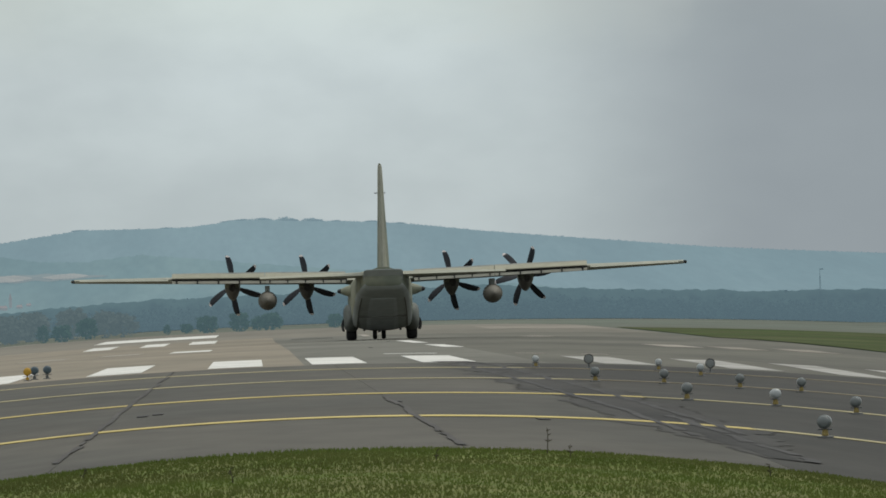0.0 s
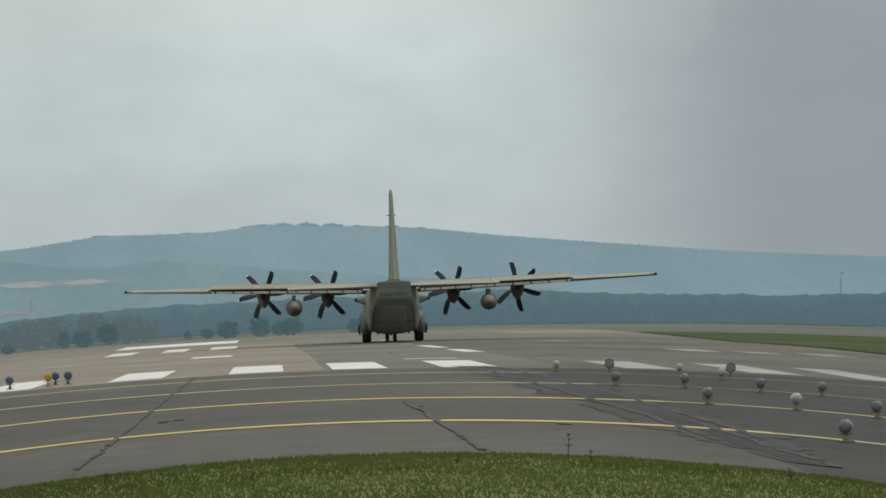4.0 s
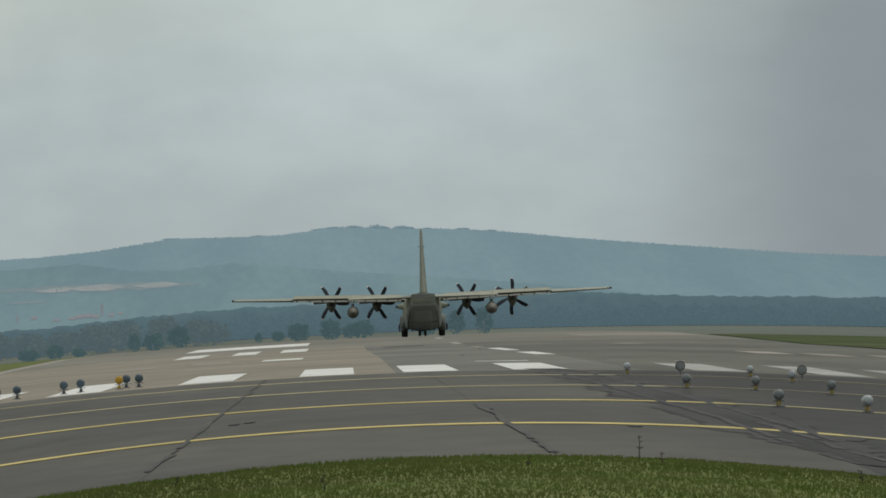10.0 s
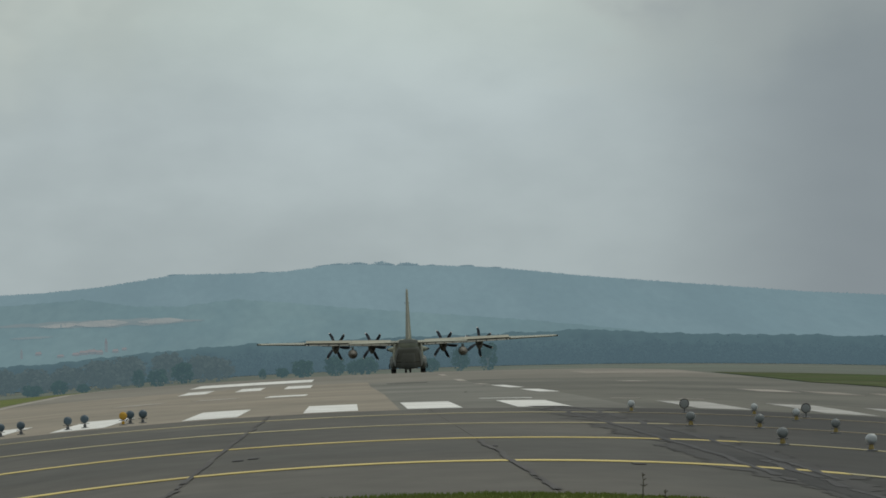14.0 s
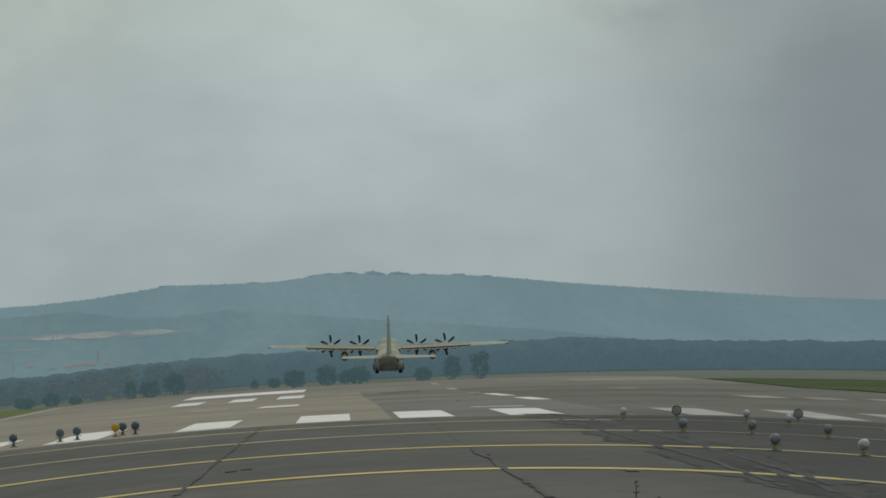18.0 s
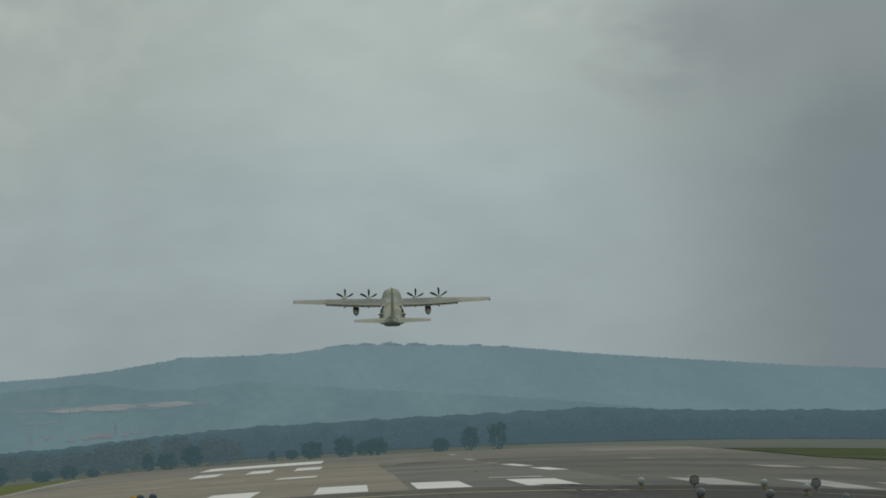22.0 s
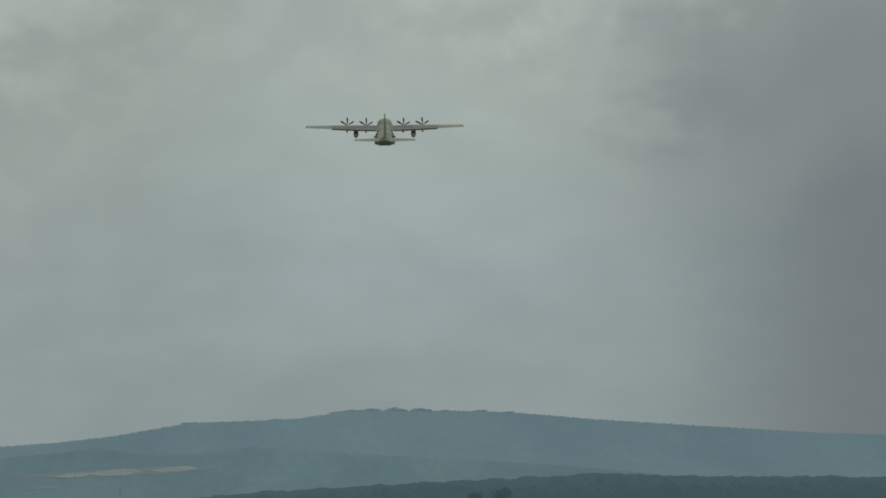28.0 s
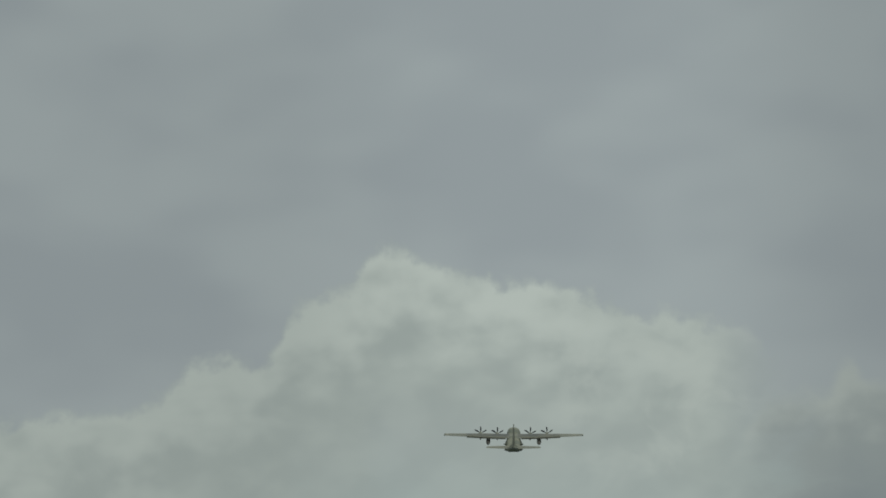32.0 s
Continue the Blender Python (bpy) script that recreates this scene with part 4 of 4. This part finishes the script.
        for y in (0.8, -0.8):
            w = part("main_wheel", wheel_mesh(0.71, 0.68), RUBBER, plane, "black main wheel tyre", smooth=True)
            w.location = (s * 2.02, y, 0.71)
            part("rim", disc_mesh(0.40, 0.48), RIM, w)
            part("strut", box(s * 1.68 - 0.09, s * 1.68 + 0.09, y - 0.1, y + 0.1, 0.75, 1.7, 0.02), DARK, plane)
            MAIN_WHEELS.append((w, y, s))
        rings = []
        for k in range(6):
            a = radians(-35 + 75 * k / 5)
            rings.append([(s * (2.10 + 0.58 * math.cos(a)), 1.7, 1.0 + 0.68 * math.sin(a)), (s * (2.10 + 0.58 * math.cos(a)), -1.7, 1.0 + 0.68 * math.sin(a)), (s * (2.04 + 0.5 * math.cos(a)), -1.7, 1.0 + 0.62 * math.sin(a)), (s * (2.04 + 0.5 * math.cos(a)), 1.7, 1.0 + 0.62 * math.sin(a))])
        part("wheel_door", loft(rings), DARK, plane, "open curved wheel door")
        w = part("nose_wheel", wheel_mesh(0.49, 0.30), RUBBER, plane, "black nose wheel tyre", smooth=True)
        w.location = (s * 0.30, 10.6, 0.49)
        part("rim", disc_mesh(0.27, 0.24), RIM, w)
        MAIN_WHEELS.append((w, 10.6, 0))
        # side cone beside the tail, with a dark tip
        cone = [(-4.2, 0.46, 1.78), (-4.2, 0.34, 2.28), (-4.3, 0.18, 2.68)]
        rings = [[(s * xx, y + r * math.cos(a), 3.30 + r * math.sin(a)) for a in [2 * math.pi * i / 14 for i in range(14)]] for y, r, xx in cone]
        c = part("side_cone", loft(rings), CAMO, plane, "conical side housing with a dark tip", smooth=False)
        part("cone_tip", loft([[(s * xx, -4.3 + r * math.cos(a), 3.30 + r * math.sin(a)) for a in [2 * math.pi * i / 12 for i in range(12)]] for r, xx in ((0.17, 2.68), (0.13, 2.84), (0.04, 2.92))]), DARK, c)
        part("landing_light", box(s * 1.2 - 0.08, s * 1.2 + 0.08, -3.7, -3.5, 0.62, 0.74, 0.02), DARK, plane)
    part("nose_strut", box(-0.09, 0.09, 10.5, 10.7, 0.45, 1.3, 0.02), DARK, plane)
    part("nose_axle", box(-0.62, 0.62, 10.2, 10.45, 0.72, 0.86, 0.02), DARK, plane)
    part("wing_centre", loft([foil(x, 4.6, 4.85, 4.05, 0.72) for x in (-2.2, -1.2, 1.2, 2.2)]), WING_TAN, plane)
    part("windscreen", loft([oval(11.9, 3.35, 1.35, 0.42, 16, 3), oval(12.8, 3.0, 1.0, 0.35, 16, 3)]), DARK, plane, "dark cockpit glazing")
    part("blade_antenna", loft([[(0.02, 6.0, 4.45), (-0.02, 6.0, 4.45), (-0.02, 5.5, 4.45), (0.02, 5.5, 4.45)], [(0.01, 5.7, 5.2), (-0.01, 5.7, 5.2), (-0.01, 5.5, 5.2), (0.01, 5.5, 5.2)]]), DARK, plane)
    part("top_beacon", box(-0.12, 0.12, -0.1, 0.2, 4.48, 4.66, 0.03), DARK, plane)
    # engines
    hub = None
    for x in (-9.9, -4.9, 4.9, 9.9):
        z = wing_z(x) - 0.30
        rings = [nacelle_ring(x, y, z + dz, w, h) for y, dz, w, h in ((6.45, 0, 0.42, 0.46), (6.1, -0.12, 0.54, 0.72), (5.0, -0.20, 0.60, 0.84), (3.2, -0.16, 0.58, 0.74), (2.3, -0.14, 0.50, 0.48), (1.4, -0.16, 0.40, 0.36), (0.9, -0.18, 0.28, 0.26))]
        bm = loft(rings)
        # faces turned down or aft get the darker grey: underside shade as colour
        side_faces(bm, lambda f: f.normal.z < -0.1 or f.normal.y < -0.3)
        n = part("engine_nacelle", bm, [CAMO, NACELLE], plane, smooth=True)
        part("exhaust", loft([oval(y, z - 0.22, r, r, 16, 2, x) for y, r in ((1.0, 0.24), (0.6, 0.20), (0.6, 0.16), (0.95, 0.16))]), METAL, n, "sooty exhaust pipe", smooth=True)
        part("intake", loft([oval(y, z - 0.62, 0.3, 0.12, 14, 2.5, x) for y in (6.35, 6.0)]), DARK, n)
        p = part("propeller", loft([oval(y, 0, r, r, 16, 2) for y, r in ((-0.35, 0.34), (0.0, 0.36), (0.35, 0.30), (0.65, 0.16), (0.8, 0.02))]), PROP, plane, "six-bladed black propeller with pale tips", smooth=True)
        p.location = (x, 6.75, z)
        for k in range(6):
            if hub is None:
                b = part("blade", blade_mesh(), [PROP, TIP], p)
                hub = b.data
            else:
                b = new("blade", hub)
                b.parent = p
            b.rotation_euler = (0, radians(60 * k), 0)
        PROPS.append((p, x, z))
    return plane


MAIN_WHEELS, PROPS = [], []
plane = build_plane()
# ---- lamps on the airfield ----
LAMP_GLASS = mat("lamp_glass", (0.150, 0.166, 0.162), 0.3, var=0.12, spec=0.5)
LAMP_SMOKE = mat("lamp_smoked_glass", (0.190, 0.205, 0.200), 0.3, var=0.1, spec=0.5)
LAMP_BLUE = mat("lamp_dark_blue", (0.045, 0.075, 0.095), 0.4, var=0.15, spec=0.5)
LAMP_OCHRE = mat("lamp_ochre_foot", (0.26, 0.20, 0.07), 0.7, var=0.2)
LAMP_YELLOW = mat("lamp_yellow", (0.42, 0.25, 0.03), 0.6, var=0.15)
LAMP_WHITE = mat("lamp_white", (0.36, 0.385, 0.385), 0.4, var=0.08, spec=0.5)
LAMP_GREY = mat("lamp_grey", (0.10, 0.105, 0.105), 0.5, var=0.15)


def ring_z(z, r, n=16, y=0.0):
    return [(r * math.cos(2 * math.pi * i / n), y + r * math.sin(2 * math.pi * i / n), z) for i in range(n)]


def ring_y(y, z, r, n=18):
    return [(r * math.cos(2 * math.pi * i / n), y, z + r * math.sin(2 * math.pi * i / n)) for i in range(n)]


def approach_lamp(label, head, face, height=0.24, r=0.108, collar=LAMP_OCHRE):
    """A round lamp head on a frangible stem with a coloured collar."""
    t = thing("airfield_lamp", label, "lamp", "airfield lamps")
    part("base_plate", loft([ring_z(z, q) for z, q in ((0, 0.13), (0.02, 0.13), (0.03, 0.06))]), LAMP_GREY, t)
    part("stem", loft([ring_z(z, q, 10) for z, q in ((0.02, 0.030), (height - r * 1.2, 0.030))]), LAMP_GREY, t)
    part("collar", loft([ring_z(z, q, 12) for z, q in ((0.03, 0.050), (0.05, 0.055), (0.11, 0.045), (0.13, 0.03))]), collar, t)
    h = part("head", loft([ring_y(y, height, q) for y, q in ((0.16, r * 0.35), (0.12, r * 0.7), (0.03, r * 0.96), (-0.05, r), (-0.07, r * 0.97))]), head, t, smooth=True)
    part("lens", loft([ring_y(y, height, q) for y, q in ((-0.07, r * 0.86), (-0.09, r * 0.82), (-0.105, r * 0.55), (-0.11, r * 0.2))]), face, h, smooth=True)
    part("bracket", box(-r * 1.08, r * 1.08, -0.02, 0.02, height - r * 1.15, height - r * 1.0, 0.005), LAMP_GREY, h)
    return t


def hoop_lamp():
    """A clear lens in a thin dark hoop on a stem."""
    t = thing("airfield_lamp", "round clear lamp in a thin dark hoop on a stem", "lamp", "airfield lamps")
    part("base_plate", loft([ring_z(z, q) for z, q in ((0, 0.12), (0.02, 0.12), (0.03, 0.05))]), LAMP_GREY, t)
    part("stem", loft([ring_z(z, q, 10) for z, q in ((0.02, 0.022), (0.15, 0.022))]), LAMP_GREY, t)
    bm = bmesh.new()
    rows = [[bm.verts.new(((0.13 + 0.012 * math.cos(b)) * math.cos(a), 0.03 * math.sin(b), 0.27 + (0.13 + 0.012 * math.cos(b)) * math.sin(a))) for b in (0, 1.57, 3.14, 4.71)] for a in [6.2832 * i / 24 for i in range(24)]]
    for i in range(24):
        for k in range(4):
            bm.faces.new((rows[i][k], rows[i][(k + 1) % 4], rows[(i + 1) % 24][(k + 1) % 4], rows[(i + 1) % 24][k]))
    bmesh.ops.recalc_face_normals(bm, faces=bm.faces)
    h = part("hoop", bm, RUBBER, t)
    part("lens", loft([ring_y(y, 0.27, q) for y, q in ((0.012, 0.116), (-0.012, 0.116), (-0.02, 0.06))]), LAMP_SMOKE, h)
    return t


def build_lamps():
    lamp = approach_lamp("grey glass-fronted approach lamp on a short yellow-collared stem", LAMP_GLASS, LAMP_GLASS)
    white = approach_lamp("white glass approach lamp on a short stem by the runway end", LAMP_WHITE, LAMP_WHITE, 0.24, 0.10)
    blue = approach_lamp("dark blue threshold lamp on a short stem", LAMP_BLUE, LAMP_BLUE, 0.29, 0.135, LAMP_GREY)
    yell = approach_lamp("yellow lamp on a short stem by the threshold stripes", LAMP_YELLOW, LAMP_YELLOW, 0.29, 0.13, LAMP_YELLOW)

    def put(ob, x, y, first, rz):
        m = pose(x, y, ground_z(x, y) + 0.01, 0, 0, rz)
        if first:
            ob.matrix_basis = m
        else:
            copy_thing(ob, m)
    rng = random.Random(3)
    hoop = hoop_lamp()
    put(hoop, 9.52, 193.1, True, 4)
    put(hoop, 13.01, 193.5, False, -6)
    for i, (x, y) in enumerate(((7.90, 157.4), (9.57, 158.6), (11.25, 157.2), (12.77, 158.4), (8.34, 131.0), (11.56, 130.4), (8.57, 102.1), (10.85, 102.1))):
        put(lamp, x, y, i == 0, rng.uniform(-20, 20))
    for i, (x, y) in enumerate(((8.02, 193.4), (11.97, 181.9), (10.09, 131.5), (11.52, 193.3))):
        put(white, x, y, i == 0, rng.uniform(-20, 20))
    for i, (x, y) in enumerate(((-11.22, 217.5), (-10.56, 217.5), (-9.02, 216.5), (-8.51, 217.5), (-7.07, 218.0), (-6.63, 216.8))):
        put(blue, x, y, i == 0, rng.uniform(-20, 20))
    put(yell, -7.21, 215.3, True, 5)


build_lamps()

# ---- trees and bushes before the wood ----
# leaves, twigs and bark glow faintly blue-grey, imitating haze before the wood
LEAF = mat("haze_glow_leaves", (0.022, 0.038, 0.024), 1.0, var=0.2, scale=0.3, island=0.15, spec=0.0, glow=(0.045, 0.076, 0.087))
TWIG = mat("haze_glow_twigs", (0.032, 0.038, 0.033), 1.0, var=0.2, scale=0.3, island=0.15, spec=0.0, glow=(0.066, 0.096, 0.108))
BARK = mat("haze_glow_bark", (0.04, 0.04, 0.035), 0.95, var=0.2, scale=2, glow=(0.07, 0.10, 0.11))


def tree(label, x, y, height, width, leaf, seed, name="tree", n=480):
    rng = np.random.default_rng(seed)
    t = thing(name, label, "tree" if name == "tree" else "bush", at=(x, y, ground_z(x, y) - 0.1))
    bm = bmesh.new()
    def limb(p, q, r0, r1):
        d = (q - p).normalized()
        s = d.orthogonal().normalized()
        o = d.cross(s)
        a = [bm.verts.new(p + (s * math.cos(k) + o * math.sin(k)) * r0) for k in (0, 1.05, 2.09, 3.14, 4.19, 5.24)]
        b = [bm.verts.new(q + (s * math.cos(k) + o * math.sin(k)) * r1) for k in (0, 1.05, 2.09, 3.14, 4.19, 5.24)]
        for i in range(6):
            bm.faces.new((a[i], a[(i + 1) % 6], b[(i + 1) % 6], b[i]))
    r = 0.035 * height
    fork = Vector((rng.uniform(-0.2, 0.2), 0, height * 0.3))
    limb(Vector((0, 0, 0)), fork, r, r * 0.7)
    tops = []
    for k in range(6):
        a = 1.05 * k + rng.uniform(-0.4, 0.4)
        q = Vector((math.cos(a) * width * 0.3 * rng.uniform(0.5, 1), math.sin(a) * width * 0.3, height * rng.uniform(0.55, 0.85)))
        limb(fork, q, r * 0.5, r * 0.12)
        tops.append(q)
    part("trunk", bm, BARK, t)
    vs, fs = [], []
    low = 0.0
    for q in tops + [Vector((0, 0, height * 0.8)), Vector((-width * 0.25, 0, height * 0.4)), Vector((width * 0.25, 0, height * 0.42))]:
        rr = width * rng.uniform(0.2, 0.3)
        hz = max(q.z, height * (low + 0.15))
        clumps(rng, n // 9, q.x, q.y, min(hz, height * 0.82), rr, rr, height * rng.uniform(0.16, 0.24), width * 0.065, vs, fs)
    clumps(rng, n // 2, 0, 0, height * 0.42, width * 0.46, width * 0.46, height * 0.44, width * 0.065, vs, fs)
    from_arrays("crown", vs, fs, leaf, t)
    return t


def build_trees():
    # azimuth (12000ths of a radian), distance, height, width
    Y = 2000
    k = Y / 12000
    for i, (u, h, w) in enumerate(((145, 27, 34), (198, 44, 34), (246, 50, 36), (-153, 19, 16), (-118, 18, 26), (-82, 32, 40), (-24, 36, 42), (31, 32, 48), (8, 26, 30), (-294, 40, 44), (-340, 30, 40), (-372, 32, 26))):
        yy = Y + (i % 5) * 22 + (160 if u > 290 else 0)
        x = u * yy / 12000
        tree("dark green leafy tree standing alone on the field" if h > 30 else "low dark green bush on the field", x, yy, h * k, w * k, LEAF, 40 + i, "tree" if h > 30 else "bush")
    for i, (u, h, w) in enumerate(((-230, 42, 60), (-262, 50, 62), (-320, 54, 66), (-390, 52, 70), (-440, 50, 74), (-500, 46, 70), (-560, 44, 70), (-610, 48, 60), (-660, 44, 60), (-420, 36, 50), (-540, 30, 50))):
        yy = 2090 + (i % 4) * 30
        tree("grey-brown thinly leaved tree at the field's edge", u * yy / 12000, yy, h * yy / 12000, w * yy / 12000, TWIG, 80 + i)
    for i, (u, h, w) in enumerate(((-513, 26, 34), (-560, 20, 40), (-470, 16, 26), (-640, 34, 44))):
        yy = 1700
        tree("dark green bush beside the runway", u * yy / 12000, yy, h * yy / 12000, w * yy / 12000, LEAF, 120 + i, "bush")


build_trees()


# ---- movement ----


def motions():
    rows = [
        (0, 8.56, 453.6, -0.31, 0.0, -0.20), (0.5, 8.69, 456.4, -0.31, 0.0, -0.20), (1, 8.83, 461.4, -0.33, 0.0, -0.20), (1.5, 8.99, 468.4, -0.34, 0.0, -0.20),
        (2, 9.13, 477.1, -0.37, 0.0, -0.20), (2.5, 9.23, 487.2, -0.39, 0.0, -0.20), (3, 9.37, 498.6, -0.42, 0.0, -0.20), (3.5, 9.20, 511.0, -0.40, 0.0, -0.20),
        (5.5, 9.13, 569.0, -0.30, 0.1, -0.20), (6, 9.05, 585.2, -0.27, 0.1, -0.20), (6.5, 8.85, 602.0, -0.24, 0.1, -0.20), (7, 8.68, 619.4, -0.22, 0.1, -0.20),
        (7.5, 8.41, 637.3, -0.19, 0.1, -0.20), (8, 8.47, 655.8, -0.16, 0.1, -0.20), (8.5, 8.47, 674.9, -0.13, 0.1, -0.20), (9, 8.61, 694.6, -0.12, 0.1, -0.20),
        (9.5, 8.62, 714.9, -0.15, 0.1, -0.20), (10, 8.51, 735.9, -0.18, 0.1, -0.20), (10.5, 8.30, 757.5, -0.22, 0.1, -0.20), (11, 8.21, 779.8, -0.26, 0.1, -0.20),
        (11.5, 7.90, 802.9, -0.30, 0.2, -0.20), (12, 7.79, 826.6, -0.34, 0.2, -0.20), (12.5, 7.87, 851.1, -0.38, 0.2, -0.20), (13, 7.90, 876.3, -0.43, 0.2, -0.20),
        (13.5, 8.07, 902.2, -0.50, 0.2, -0.20), (15.5, 8.22, 1013.1, -0.98, 0.5, 0.20), (16, 8.26, 1042.5, -1.10, 1.5, 0.30), (16.5, 8.09, 1072.5, -1.18, 3.1, 0.50),
        (17, 8.05, 1103.0, -1.26, 4.8, 0.70), (17.5, 8.18, 1134.0, -0.52, 6.0, 1.03), (18, 8.26, 1165.5, 0.60, 7.2, 1.03), (18.5, 8.16, 1197.3, 2.22, 7.9, 1.13),
        (19, 7.89, 1229.4, 4.16, 8.6, 1.35), (19.5, 7.91, 1261.7, 6.28, 9.6, 1.69), (20, 7.76, 1294.2, 9.00, 10.6, 1.87), (20.5, 7.49, 1326.7, 12.36, 12.3, 1.81),
        (21, 7.41, 1359.2, 16.10, 14.0, 1.78), (21.5, 7.87, 1391.6, 20.66, 15.3, 1.61), (22, 8.22, 1423.8, 25.56, 16.6, 1.39), (22.5, 8.24, 1455.8, 31.24, 16.9, 0.70),
        (23, 8.34, 1487.5, 37.61, 16.7, 0.31), (23.5, 8.50, 1518.7, 43.94, 15.2, 0.77), (24, 8.64, 1549.6, 50.03, 13.8, 1.37), (24.5, 8.70, 1579.9, 55.99, 13.9, 1.46),
        (26.5, 9.23, 1696.4, 77.77, 14.5, 1.10), (27, 9.37, 1724.4, 83.69, 15.0, 1.29), (27.5, 9.67, 1752.0, 89.92, 15.5, 1.71), (28, 9.45, 1779.3, 95.83, 16.0, 1.74),
        (28.5, 8.85, 1806.6, 102.13, 16.3, 1.83), (29, 8.25, 1833.9, 108.30, 16.6, 2.34), (29.5, 9.41, 1861.4, 113.60, 17.0, 2.55), (30, 9.18, 1889.5, 119.25, 17.3, 2.44),
        (30.5, 8.48, 1918.3, 125.40, 17.4, 2.13), (31, 8.22, 1948.3, 131.89, 17.5, 1.85), (31.5, 8.05, 1979.8, 137.74, 17.5, 1.98), (32, 8.41, 2013.3, 140.88, 17.6, 2.65),
    ]
    walk(plane, [(t, pose(x, y, z, pitch, bank, -0.2)) for t, x, y, z, pitch, bank in rows])
    # the propellers, seen turning slowly
    steps = [0.25 * k for k in range(129)]
    turned = [(0, -5), (1, 138), (2, 295), (3, 469), (6, 937), (7, 1060), (8, 1217), (9, 1375), (10, 1537), (13, 2018), (16, 2393), (17, 2488), (18, 2643), (19, 2768), (32, 4328)]
    for p, x, z in PROPS:
        lead = [30, 30, -6, -30, -6] if x > 6 else [2, 0, -2, -2, -2] if x < 0 else [0, 0, 0, 0, 0]
        walk(p, [(t, pose(x, 6.75, z, 0, float(np.interp(t, *zip(*turned)) + np.interp(t, (0, 13, 16, 17, 18), lead)), 0)) for t in steps])
    # the wheels are drawn up after lift-off
    for w, y, s in MAIN_WHEELS:
        if s:
            walk(w, [(t, pose(s * 2.02 - s * 0.12 * k, y, 0.71 + 0.85 * k)) for t, k in ((0, 0), (19.6, 0), (20.2, 0.08), (22.4, 0.95), (22.8, 1), (32, 1))])
        else:
            walk(w, [(t, pose(w.location.x, y, 0.49 + 1.1 * k)) for t, k in ((0, 0), (19.4, 0), (20.0, 0.1), (21.8, 0.95), (22.2, 1), (32, 1))])


motions()
